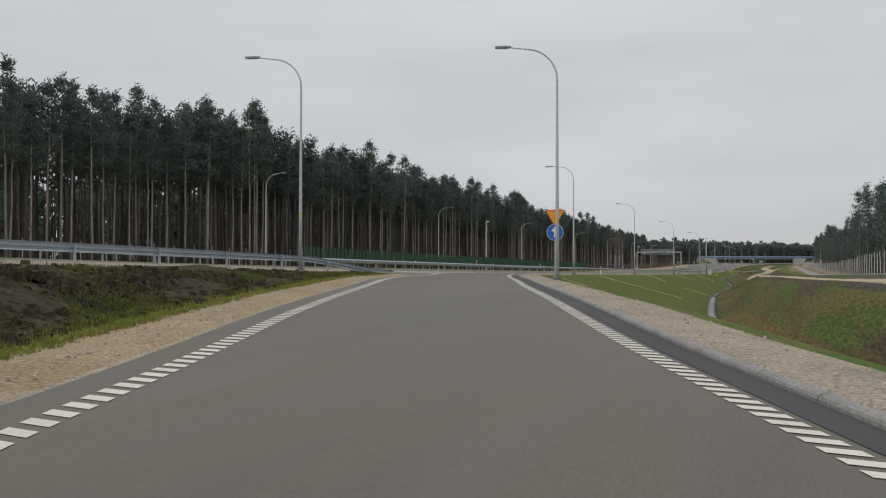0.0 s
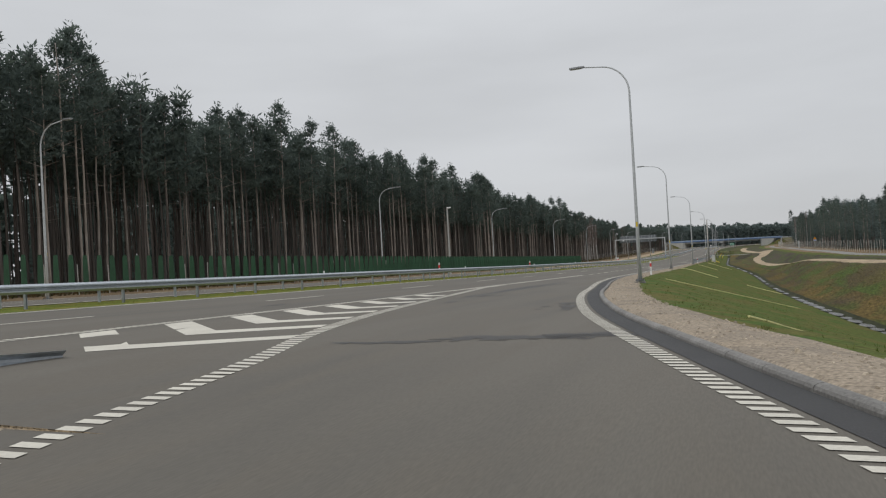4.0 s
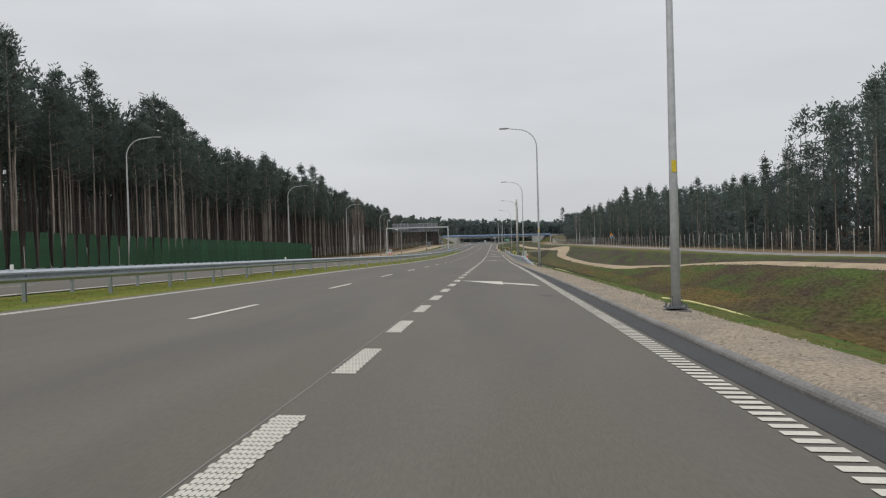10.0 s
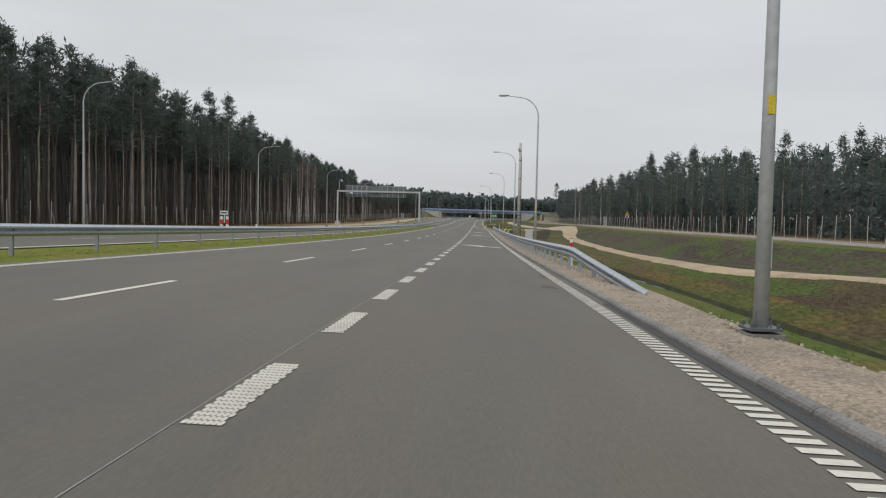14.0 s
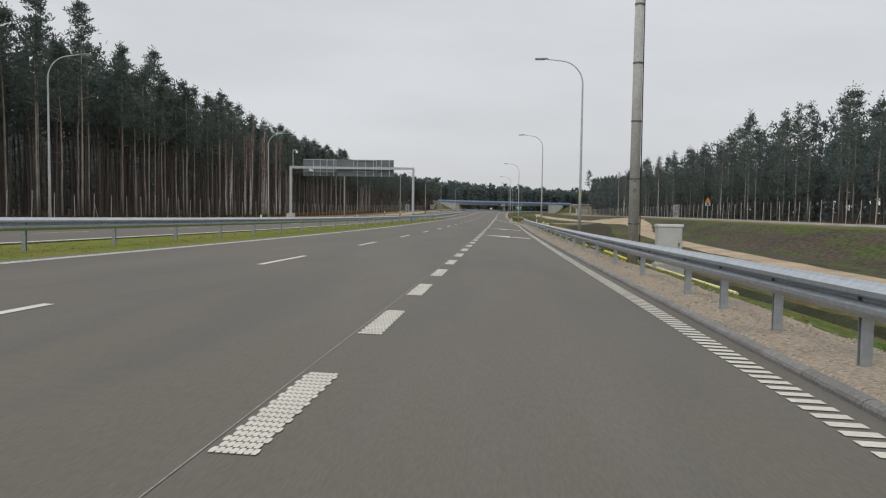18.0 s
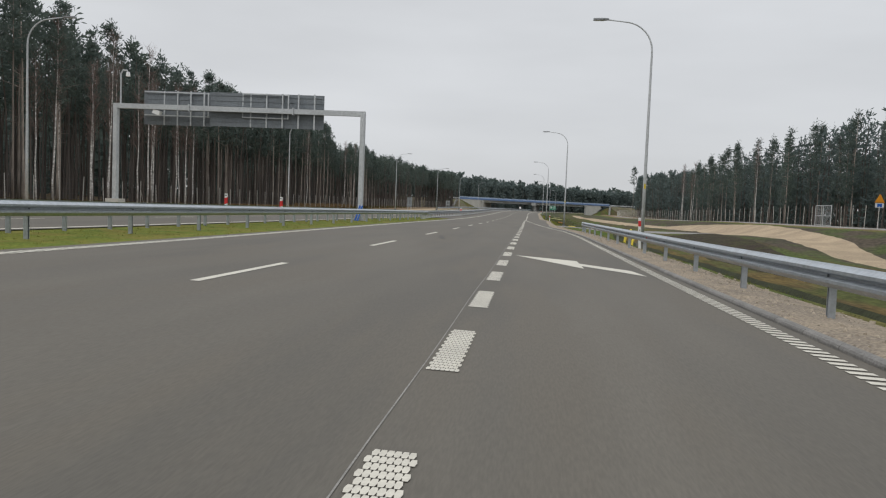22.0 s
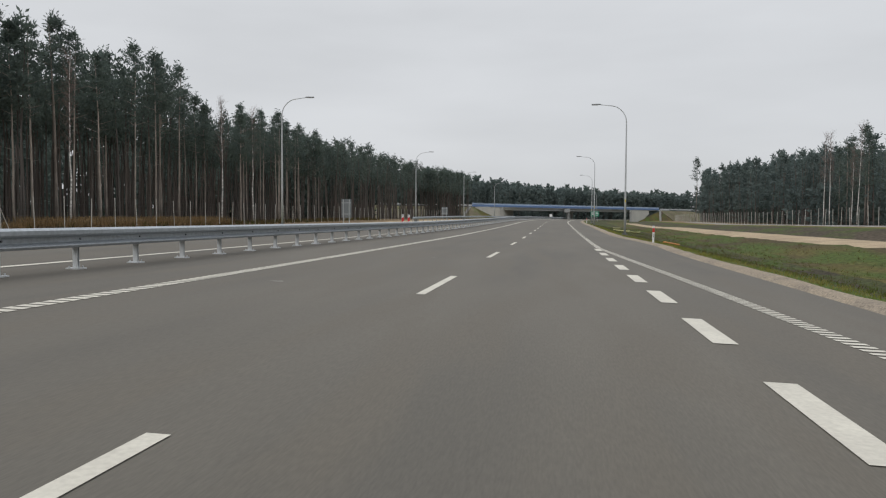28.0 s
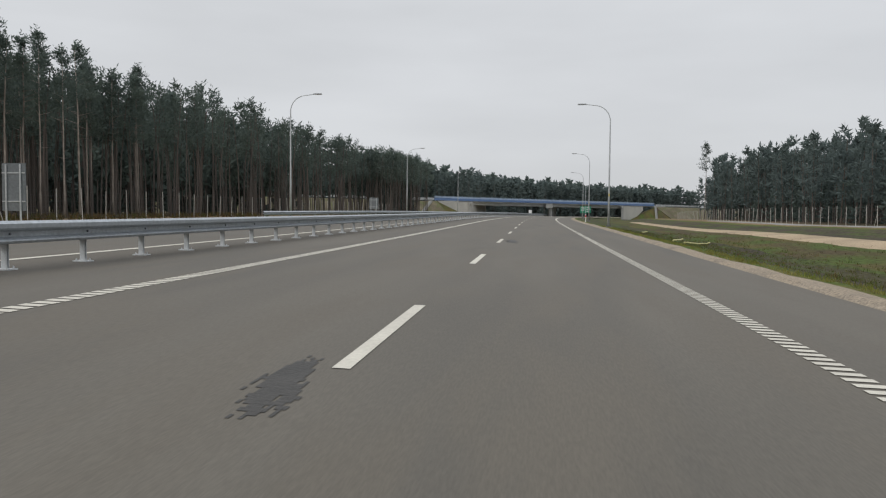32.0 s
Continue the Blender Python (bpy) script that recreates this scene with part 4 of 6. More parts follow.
def tri(half, zt, zb, y, t, round_=0.0):
    g = Geo()
    c = [(-half, zt), (half, zt), (half + 0.02, zt - 0.05), (0.04, zb), (-0.04, zb), (-half - 0.02, zt - 0.05)]
    k = len(g.v)
    for yy in (y, y - t):
        g.v += [Vector((a, yy, b)) for a, b in c]
    n = len(c)
    g.f.append(tuple(range(n)))
    g.f.append(tuple(range(2 * n - 1, n - 1, -1)))
    for i in range(n):
        j = (i + 1) % n
        g.f.append((i, j, n + j, n + i))
    return g


part("triangle_back", tri(0.55, 4.30, 3.32, 0.02, 0.02), RED, sign, "dark red rim")
part("triangle_face", tri(0.50, 4.26, 3.39, 0.0, 0.006), ORANGE, sign, "orange-yellow triangle")
part("disc_rim", disc(0, 2.94, 0.50, 0.02, 0.02), WHITE, sign)
part("disc_face", disc(0, 2.94, 0.475, 0.0, 0.006), BLUE, sign, "blue disc")
g = Geo()
k = [(-0.07, 2.62), (0.07, 2.62), (0.07, 3.0), (0.24, 3.0), (0.0, 3.30), (-0.24, 3.0), (-0.07, 3.0)]
g.v += [Vector((a, -0.010, b)) for a, b in k] + [Vector((a, -0.007, b)) for a, b in k]
g.f += [tuple(range(7)), tuple(range(13, 6, -1))]
part("arrow", g, WHITE, sign, "white arrow pointing up")
sign.matrix_world = pose(13.25, 42.4, 4.72, 0, 0, 20)

# sign gantry -------------------------------------------------------------
gan = thing("sign_gantry", P(-18.7, 290.6), "grey steel sign gantry over the other carriageway, boards seen from behind", "gantry")
gb = gan.matrix_world.translation
GL, GR, GZ = -26.9, -10.55, 8.95


def gpart(name, geo, m, parent=gan, label=""):
    return part(name, geo, m, parent, label)


for u, y in ((GL, 289.9), (GR, 291.3)):
    g = Geo()
    b = P(u, y) - gb
    top = GZ - 0.15 - gb.z
    g.box((b.x, b.y, (b.z - 0.1 + top) / 2), (0.30, 0.34, top - b.z + 0.1), bev=0.03)
    gpart("leg", g, POLE)
    g = Geo()
    g.box((b.x, b.y, b.z + 0.02), (0.8, 0.8, 0.06), bev=0.05)
    for a in (-0.3, 0.3):
        for c in (-0.3, 0.3):
            g.tube([(b.x + a, b.y + c, b.z + 0.05), (b.x + a, b.y + c, b.z + 0.16)], 0.03, 6)
    gpart("base_plate", g, CONC)
    if u == GL:
        g = Geo()
        g.box((b.x, b.y, b.z + 0.32), (0.95, 0.9, 0.80), bev=0.05)
        gpart("footing", g, WALLCONC, label="pale concrete footing block")
g = Geo()
pa, pb = Vector((GL, 289.9, GZ - 0.15)) - gb, Vector((GR, 291.3, GZ - 0.15)) - gb
d = (pb - pa).normalized()
g.sweep([(-0.14, -0.16), (0.14, -0.16), (0.14, 0.16), (-0.14, 0.16)], [(pa - d * 0.15, Vector((-d.y, d.x, 0))), (pb + d * 0.15, Vector((-d.y, d.x, 0)))])
gpart("beam", g, POLE)
for t in (0.30, 0.72):
    g = Geo()
    c = pa + (pb - pa) * t
    g.box(c, (0.10, 0.42, 0.46), bev=0.02)
    gpart("flange", g, POLE)
yaw_g = math.atan2(d.y, d.x)
RG = Matrix.Rotation(yaw_g, 4, "Z").to_3x3()


def board(x0, x1, z0, z1):
    g = Geo()
    c = Vector(((x0 + x1) / 2, 290.62 + 0.45, (z0 + z1) / 2)) - gb
    g.box(c, (x1 - x0, 0.05, z1 - z0), RG, bev=0.01)
    bo = gpart("board", g, SIGNBACK, label="grey aluminium back of a direction board")
    nrib = int((x1 - x0) / 1.15) + 1
    for i in range(nrib):
        x = x0 + (x1 - x0) * (i + 0.5) / nrib
        g = Geo()
        g.box(Vector((x, 290.62 + 0.36, (z0 + z1) / 2)) - gb, (0.09, 0.10, z1 - z0 + 0.02), RG, bev=0.01)
        part("rib", g, POLE, bo)
    for z in steps(z0 + 0.3, z1 - 0.2, 0.42):
        g = Geo()
        g.box(Vector(((x0 + x1) / 2, 290.62 + 0.41, z)) - gb, (x1 - x0 - 0.1, 0.03, 0.035), RG)
        part("stiffener", g, SIGNBACK, bo)
    return bo


b1 = board(-25.5, -20.85, 7.72, 9.98)
b2 = board(-20.78, -13.2, 7.72, 9.94)
for x0, x1, bo in ((-25.4, -21.0, b1), (-18.6, -15.5, b2)):
    g = Geo()
    y = 290.62 + 0.30
    for z in (8.34, 9.88):
        g.box(Vector(((x0 + x1) / 2, y, z)) - gb, (x1 - x0, 0.06, 0.07), RG)
    for x in (x0, x1):
        g.box(Vector((x, y, 9.11)) - gb, (0.07, 0.06, 1.6), RG)
    part("frame", g, POLE, bo, "light steel frame")
g = Geo()
g.tube([Vector((-26.6, 289.9, 8.9)) - gb, Vector((-26.6, 289.9, 10.9)) - gb, Vector((-26.45, 289.9, 11.12)) - gb, Vector((-26.15, 289.9, 11.1)) - gb], 0.05, 8)
mast = gpart("camera_mast", g, POLE)
g = Geo()
g.tube([Vector((-26.1, 289.9, 11.02)) - gb, Vector((-26.1, 289.9, 10.72)) - gb], [0.10, 0.15], 12)
part("camera_dome", g, WHITE, mast)
g = Geo()
g.box(Vector((-24.2, 290.2, 8.45)) - gb, (0.55, 0.35, 0.28), Matrix.Rotation(radians(18), 3, "Y"), bev=0.05)
gpart("sensor", g, WHITE, label="white sensor box under the beam")
g = Geo()
for a in (0.0, 0.16):
    g.tube([P(-10.75 + a, 290.7, -0.05) - gb, P(-10.62 + a, 290.9, 0.5) - gb, P(-10.5 + a, 291.0, 0.98) - gb], 0.055, 8)
gpart("cable_duct", g, BLUE, label="blue cable ducts bent up beside the leg")

# camera mast, concrete pole, cabinet -------------------------------------
cm = thing("camera_mast", P(-26.45, 130.3, 0.1), "tall grey concrete mast with a small camera on top", "mast")
g = Geo()
g.tube([(0, 0, -0.3), (0, 0, 9.4)], [0.16, 0.10], 12)
part("mast", g, CONC, cm)
g = Geo()
g.box((0.3, 0, 9.3), (0.55, 0.16, 0.16), bev=0.03)
part("camera_body", g, WHITE, cm)
g = Geo()
g.tube([(0.05, 0, 9.1), (0.35, 0, 9.2)], 0.03, 6)
part("bracket", g, POLE, cm)

cp = thing("concrete_pole", P(5.5, 217.5, 0.0), "grey spun-concrete utility pole with a black cable and clamps", "pole")
g = Geo()
g.tube([(0, 0, -0.4), (0, 0, 9.75)], [0.175, 0.125], 14)
part("shaft", g, POLECONC, cp, smooth=True)
g = Geo()
g.tube([(0.20, -0.05, 0.0), (0.165, -0.05, 5.0), (0.15, -0.05, 8.3), (0.05, -0.14, 8.6)], 0.018, 6)
part("cable", g, DARK, cp)
for z in (1.2, 2.6, 4.4, 6.2, 8.0):
    g = Geo()
    g.tube([(0, 0, z), (0, 0, z + 0.05)], 0.185 - 0.005 * z, 12)
    part("clamp", g, GALV_D, cp)
for z in steps(0.9, 2.6, 0.34):
    g = Geo()
    g.box((-0.02, -0.168 + 0.004 * z, z), (0.09, 0.02, 0.12), bev=0.01)
    part("stamp", g, KERB, cp)
g = Geo()
g.box((-0.05, -0.05, 9.0), (0.34, 0.3, 0.07), bev=0.02)
g.box((-0.16, -0.12, 9.1), (0.12, 0.12, 0.22), bev=0.02)
part("bracket", g, GALV, cp)

cab = thing("control_cabinet", P(6.55, 217.3, -0.10), "light grey roadside control cabinet with a pale lid", "cabinet")
g = Geo()
g.box((0, 0, 0.66), (0.75, 0.40, 1.20), bev=0.02)
part("body", g, CABINET, cab)
g = Geo()
g.box((0, 0, 1.29), (0.82, 0.46, 0.07), bev=0.03)
part("lid", g, WHITE, cab)
g = Geo()
g.box((0, -0.205, 0.68), (0.68, 0.012, 1.10), bev=0.004)
dr = part("door", g, CABINET, cab)
g = Geo()
g.box((0.27, -0.22, 0.70), (0.03, 0.02, 0.12))
part("handle", g, DARK, dr)
g = Geo()
g.box((0, 0, -0.05), (0.9, 0.55, 0.3), bev=0.02)
part("plinth", g, CONC, cab)

mh = thing("manhole_slab", P(4.95, 195.6, 0.05), "pale square concrete slab with a round manhole cover", "manhole")
g = Geo()
g.box((0, 0, 0.02), (0.95, 1.0, 0.14), bev=0.03)
part("slab", g, CONC, mh)
g = Geo()
for a, b, sx, sy in ((0, 0.42, 0.95, 0.10), (0, -0.42, 0.95, 0.10), (0.40, 0, 0.10, 0.74), (-0.40, 0, 0.10, 0.74)):
    g.box((a, b, 0.105), (sx, sy, 0.03))
part("rim", g, CONC, mh)
g = Geo()
g.tube([(0, 0, 0.085), (0, 0, 0.10)], 0.16, 16)
part("cover", g, KERB, mh)

# delineators -------------------------------------------------------------
def delineator():
    t = thing("delineator_post", (0, 0, 0), "white plastic delineator post with a red reflector band", "delineator", "delineator posts beside the road")
    g = Geo()
    c = [(-0.06, 0.03), (-0.045, -0.03), (0.045, -0.03), (0.06, 0.03), (0.0, 0.045)]
    g.prism([(a, b, -0.75) for a, b in c], (0, 0, 1.75))
    part("post", g, WHITE, t)
    g = Geo()
    g.prism([(a * 1.04, b * 1.08 - 0.001, 0.62) for a, b in c], (0, 0, 0.24))
    part("band", g, RED, t, "red band")
    g = Geo()
    for i in range(2):
        g.box((0.0, -0.0325, 0.46 - 0.09 * i), (0.045, 0.004, 0.05))
    part("plate", g, DARK, t, "small dark mark")
    g = Geo()
    g.prism([(a * 1.02, b * 1.03, 1.0) for a, b in c], (0, 0.0, 0.02))
    part("cap", g, DARK, t)
    return t


d0 = delineator()
d0.matrix_world = Matrix.Translation(P(5.65, 87.2, 0.0))
for u, y in ((5.0, 172), (5.32, 276.5), (3.75, 364.2), (3.6, 464)):
    copy_thing(d0, Matrix.Translation(P(u, y, 0.35 if y == 276.5 else 0.02)) @ Matrix.Rotation(radians(random.uniform(-9, 9)), 4, "Z") @ Matrix.Rotation(radians(random.uniform(-3, 3)), 4, "Y"))


# small reflectors on the median rail
g = Geo()
g.prism([(-0.04, -0.012, 0), (0.04, -0.012, 0), (0.04, 0.012, 0), (-0.04, 0.012, 0)], (0, 0, 0.14))
REFL = g.mesh("rail_reflector", WHITE)
for y in steps(46, 250, 25):
    o = new("rail_reflector", REFL)
    o.matrix_world = Matrix.Translation(P(-9.85, y, 0.772))
    tagged(o, "small white reflector on top of the guard rail", "reflector", "reflectors on the guard rail")

g = Geo()
g.tube([(0, 0, 0), (-0.02, 0, 0)], 0.024, 12)
RED_REFL = g.mesh("rail_reflector", RED)
for y in (189.4, 209.4, 229.4, 249.4, 269.4, 289.4):
    o = new("rail_reflector", RED_REFL)
    o.matrix_world = Matrix.Translation(P(4.40 if y < 215 else 4.50, y, 0.66))
    tagged(o, "small red reflector in the groove of the guard rail", "reflector", "reflectors on the guard rail")

# short posts that stand on the rails
RD = thing("rail_delineator", P(-9.85, 85.5, 0.79), "short white and red marker post on top of the guard rail", "delineator", "marker posts on the rails")
g = Geo()
oc = [(-0.06, 0.03), (-0.045, -0.03), (0.045, -0.03), (0.06, 0.03), (0.0, 0.045)]
g.prism([(p, q, -0.02) for p, q in oc], (0, 0, 0.46))
part("post", g, WHITE, RD)
g = Geo()
k = len(g.v)
for z0 in (0.04, 0.27):
    g.v += [Vector((p * 1.05, q * 1.10 - 0.001, z0 + 0.35 * p)) for p, q in oc]
g.f += [(0, 1, 6, 5), (1, 2, 7, 6), (2, 3, 8, 7), (3, 4, 9, 8), (4, 0, 5, 9)]
part("band", g, RED, RD, "slanting red band")
g = Geo()
g.box((0, -0.033, 0.37), (0.07, 0.004, 0.03))
part("plate", g, DARK, RD, "small dark mark")
for u, y, a in ((-10.62, 361.0, 8), (-10.62, 362.7, -6), (-9.85, 112.0, 4), (-11.15, 271.4, 10), (-9.85, 274.0, -8)):
    copy_thing(RD, Matrix.Translation(P(u, y, 0.77)) @ Matrix.Rotation(radians(a), 4, "Z"))

# sign boards seen from behind, far signs ---------------------------------
def back_board(u, y, w, h, z0, turn, m, label, n=2):
    t = thing("sign_board", P(u, y, 0), label, "road sign")
    g = Geo()
    g.box((0, 0, z0 + h / 2), (w, 0.04, h), bev=0.01)
    part("panel", g, m, t)
    for i in range(n):
        x = w * (-0.3 + 0.6 * i / max(1, n - 1))
        g = Geo()
        g.tube([(x, 0.06, -0.3), (x, 0.06, z0 + h - 0.05)], 0.04, 8)
        part("post", g, POLE, t)
    for z in (z0 + 0.2 * h, z0 + 0.8 * h):
        g = Geo()
        g.box((0, 0.03, z), (w * 0.96, 0.04, 0.05))
        part("brace", g, POLE, t)
    t.matrix_world = Matrix.Translation(P(u, y, 0)) @ Matrix.Rotation(radians(turn), 4, "Z")
    return t


back_board(-25.4, 399.5, 1.15, 2.1, 0.75, 180, SIGNBACK, "grey back of an information board on two posts")
back_board(-25.4, 470, 1.3, 1.6, 1.0, 180, SIGNBACK, "grey back of an information board on two posts")
gs = back_board(5.7, 560, 2.7, 1.75, 1.35, 0, SIGNGREEN, "green direction sign in two panels on steel posts", 3)
for x, z, w in ((-0.7, 2.75, 0.8), (-0.6, 2.4, 0.95), (-0.75, 2.05, 0.7), (0.65, 2.75, 0.8), (0.7, 2.3, 0.9), (0.6, 1.8, 0.7), (0.0, 2.2, 0.06)):
    g = Geo()
    g.box((x, -0.03, z), (w, 0.015, 0.16 if w > 0.1 else 1.7))
    part("text_bar", g, WHITE, gs, "white bar")
back_board(-11.1, 590, 0.95, 0.95, 0.85, 0, WHITE, "small square white sign on a post before the overpass", 1)
sp = thing("km_plate", P(-9.85, 177.3, 0.79), "small white plate above two red and white posts", "road sign")
for x in (-0.13, 0.13):
    g = Geo()
    g.prism([(x + p, q, -0.02) for p, q in oc], (0, 0, 0.46))
    po = part("post", g, WHITE, sp)
    g = Geo()
    g.prism([(x + p * 1.05, q * 1.08, 0.08) for p, q in oc], (0, 0, 0.22))
    part("band", g, RED, po, "red band")
g = Geo()
g.box((0, -0.03, 0.60), (0.34, 0.03, 0.17), bev=0.008)
g.box((0, 0.0, 0.40), (0.03, 0.03, 0.5))
pl = part("plate", g, WHITE, sp)
g = Geo()
g.box((0, -0.05, 0.60), (0.26, 0.008, 0.06))
part("text_bar", g, DARK, pl)
ws = thing("warning_sign", Vector((38.6, 329.4, zr(329.4) + 0.3)), "orange warning triangle over a small blue plate on a tall post", "road sign")
g = Geo()
g.tube([(0, 0.04, -0.3), (0, 0.04, 4.4)], 0.04, 8)
part("post", g, POLE, ws)
g = tri(0.52, 3.62, 4.50, 0.0, 0.02)
part("triangle", g, ORANGE, ws)
g = Geo()
g.box((0, -0.01, 3.28), (0.9, 0.02, 0.5), bev=0.005)
pl = part("plate", g, WHITE, ws, "white plate with a blue field")
g = Geo()
g.box((0, -0.025, 3.28), (0.5, 0.01, 0.36))
part("field", g, BLUE, pl)

# hoses and pipes on the slopes -------------------------------------------
strip_lab = "pale yellow plastic strip lying down the grass slope"
def gz(u, y):
    """Ground height at an offset."""
    r = rows_at(y)
    for (a, ha, _), (b, hb, _) in zip(r[:-1], r[1:]):
        if a <= u <= b and b > a:
            return level(u, y) + ha + (hb - ha) * (u - a) / (b - a)
    return zr(y)


def lying(name, pts, r, m, label, category):
    g = Geo()
    path = []
    for (u0, y0), (u1, y1) in zip(pts[:-1], pts[1:]):
        for i in range(6):
            t = i / 6
            path.append((u0 + (u1 - u0) * t, y0 + (y1 - y0) * t))
    path.append(pts[-1])
    g.tube([(u + cx(y), y, gz(u, y) + r * 0.9 + 0.02) for u, y in path], r, 6)
    return tagged(new(name, g.mesh(name, m)), label, category)


for pts in ([(7.3, 79.6), (11.2, 83.3), (15.0, 87.0)], [(5.8, 116.2), (9.5, 113.3)], [(12.2, 113.9), (15.4, 113.4)], [(6.0, 150.5), (8.8, 148.6)],
            [(6.2, 187.0), (10.6, 180.5)], [(11.4, 48.5), (13.6, 57.0)]):
    lying("plastic_strip", pts, 0.024, YELSTRIP, strip_lab, "strip")
lying("yellow_pipe", [(6.3, 243.6), (6.6, 241.6), (6.7, 239.8)], 0.05, YEL, "yellow corrugated pipe lying in the grass behind the rail", "pipe")
lying("plastic_strip", [(5.9, 218.7), (7.0, 212.0)], 0.05, YELSTRIP, strip_lab, "strip")
lying("orange_pipe", [(5.5, 372.4), (6.7, 373.5)], 0.075, ORPIPE, "short orange plastic pipe lying in the grass", "pipe")
lying("yellow_pipe", [(4.9, 327.0), (5.3, 326.2), (5.5, 325.2)], 0.05, YEL, "yellow corrugated pipe end on the verge", "pipe")
lying("yellow_pipe", [(6.4, 230.2), (7.6, 229.4)], 0.07, YEL, "yellow corrugated pipe end on the verge", "pipe")
for pts in ([(5.2, 409.0), (9.2, 421.0)], [(4.9, 410.5), (8.2, 425.0)], [(6.6, 434.0), (8.5, 444.0)]):
    lying("yellow_strip", pts, 0.05, YELSTRIP, strip_lab, "strip")
for u, y in ((6.6, 291.5), (7.4, 294.0)):
    g = Geo()
    b = Vector((u, y, gz(u, y)))
    g.tube([b + Vector((0, 0, -0.1)), b + Vector((0.05, 0.1, 0.4)), b + Vector((0.25, 0.3, 0.75)), b + Vector((0.45, 0.45, 0.9))], 0.08, 8)
    tagged(new("yellow_hose", g.mesh("yellow_hose", YEL)), "yellow corrugated drain hose that sticks out of the ground", "hose")

pud = random.Random(12)
y = 24.0
while y < 330:
    L = pud.uniform(0.8, 3.2)
    g = Geo()
    left, right = [], []
    for i in range(7):
        q = y + L * i / 6
        c = ditch_u(q) + pud.uniform(-0.05, 0.05)
        w = (0.34 if y > 110 else 0.44) * math.sin(math.pi * (0.10 + 0.80 * i / 6)) * pud.uniform(0.7, 1.05)
        z = level(c, q) + ditch_z(q) - 0.11
        left.append(Vector((c - w + cx(q), q, z)))
        right.append(Vector((c + w + cx(q), q, z)))
    g.poly(left[::-1] + right)
    tagged(new("puddle", g.mesh("puddle", WATER)), "narrow standing water in the ditch bottom", "puddle", "puddles in the ditch")
    y += L + (pud.uniform(0.5, 5.0) if y > 110 else pud.uniform(0.1, 0.8))

# sandy tracks and paving on the right ------------------------------------
def track(name, pts, m, label, dz=0.035):
    ys = [p[0] for p in pts]
    uc, hw = table(ys, [p[1] for p in pts]), table(ys, [p[2] for p in pts])
    g = Geo()
    rows = steps(ys[0], ys[-1], 1.6)
    n = 7
    for y in rows:
        for i in range(n):
            e = uc(y) + hw(y) * (-1 + 2 * i / (n - 1)) + nz(y, i * 7.0, 0.35, 0.25)
            g.v.append(Vector((e + cx(y), y, gz(e, y) + (dz + 0.06 if 0 < i < n - 1 else -0.12))))
    for i in range(len(rows) - 1):
        for j in range(n - 1):
            k = i * n + j
            g.f.append((k, k + 1, k + n + 1, k + n))
    return tagged(new(name, g.mesh(name, m, True)), label, "track", kind="structure")


track("dirt_track", [(-60, 84, 2.0), (0, 53, 1.8), (40, 33, 1.3), (70, 27.5, 1.1), (120, 23.0, 1.0), (150, 22.2, 1.0), (165, 22.0, 1.0), (182, 21.3, 1.0), (190, 19.8, 1.1), (198, 18.3, 1.2), (222, 17.2, 1.3), (246, 16.9, 1.2), (268, 17.4, 1.3), (285, 18.9, 1.5), (302, 21.0, 2.0), (320, 22.2, 2.6), (345, 20.4, 2.6), (360, 18.8, 2.6), (400, 16.3, 2.1), (415, 15.6, 1.7), (470, 15.6, 1.7), (520, 15.6, 1.7)], SAND, "sandy beige service track with wheel ruts")
track("topsoil_patch", [(270, 12.6, 0.8), (285, 13.2, 2.4), (302, 14.4, 3.2), (316, 15.4, 3.8)], EARTH, "dark patch of bare topsoil beside the sandy track", 0.02)
track("service_road", [(-60, 95, 1.6), (0, 64, 1.6), (40, 43, 1.6), (60, 38.5, 1.6), (130, 31.5, 1.6), (520, 30.5, 1.6)], GREYROAD, "grey gravel service road along the fence")
g = Geo()
cross_u = steps(kerb_u(323) + 0.25, 21.0, 1.0)
for u in cross_u:
    for y, h in ((317.5, -0.2), (320.0, 0.04), (323.0, 0.05), (326.0, 0.04), (328.5, -0.2)):
        g.v.append(Vector((u, y, gz(u, y) + (h if u > cross_u[0] else -0.08))))
for i in range(len(cross_u) - 1):
    for j in range(4):
        k = i * 5 + j
        g.f.append((k, k + 1, k + 6, k + 5))
tagged(new("gate_crossing", g.mesh("gate_crossing", GREYROAD, True)), "pale gravel crossing over the ditch towards the gate", "track", kind="structure")

# fences ------------------------------------------------------------------
g = Geo()
g.tube([(0, 0, -0.3), (0, 0, 2.4)], 0.032, 6)
FPOST = g.mesh("post", WALLCONC)
g = Geo()
g.tube([(0, 0, -0.3), (0, 0, 2.4)], 0.032, 6)
g.tube([(0.0, 0.75, 0.0), (0.0, 0.0, 1.6)], 0.025, 5)
FPOSTB = g.mesh("post", WALLCONC)


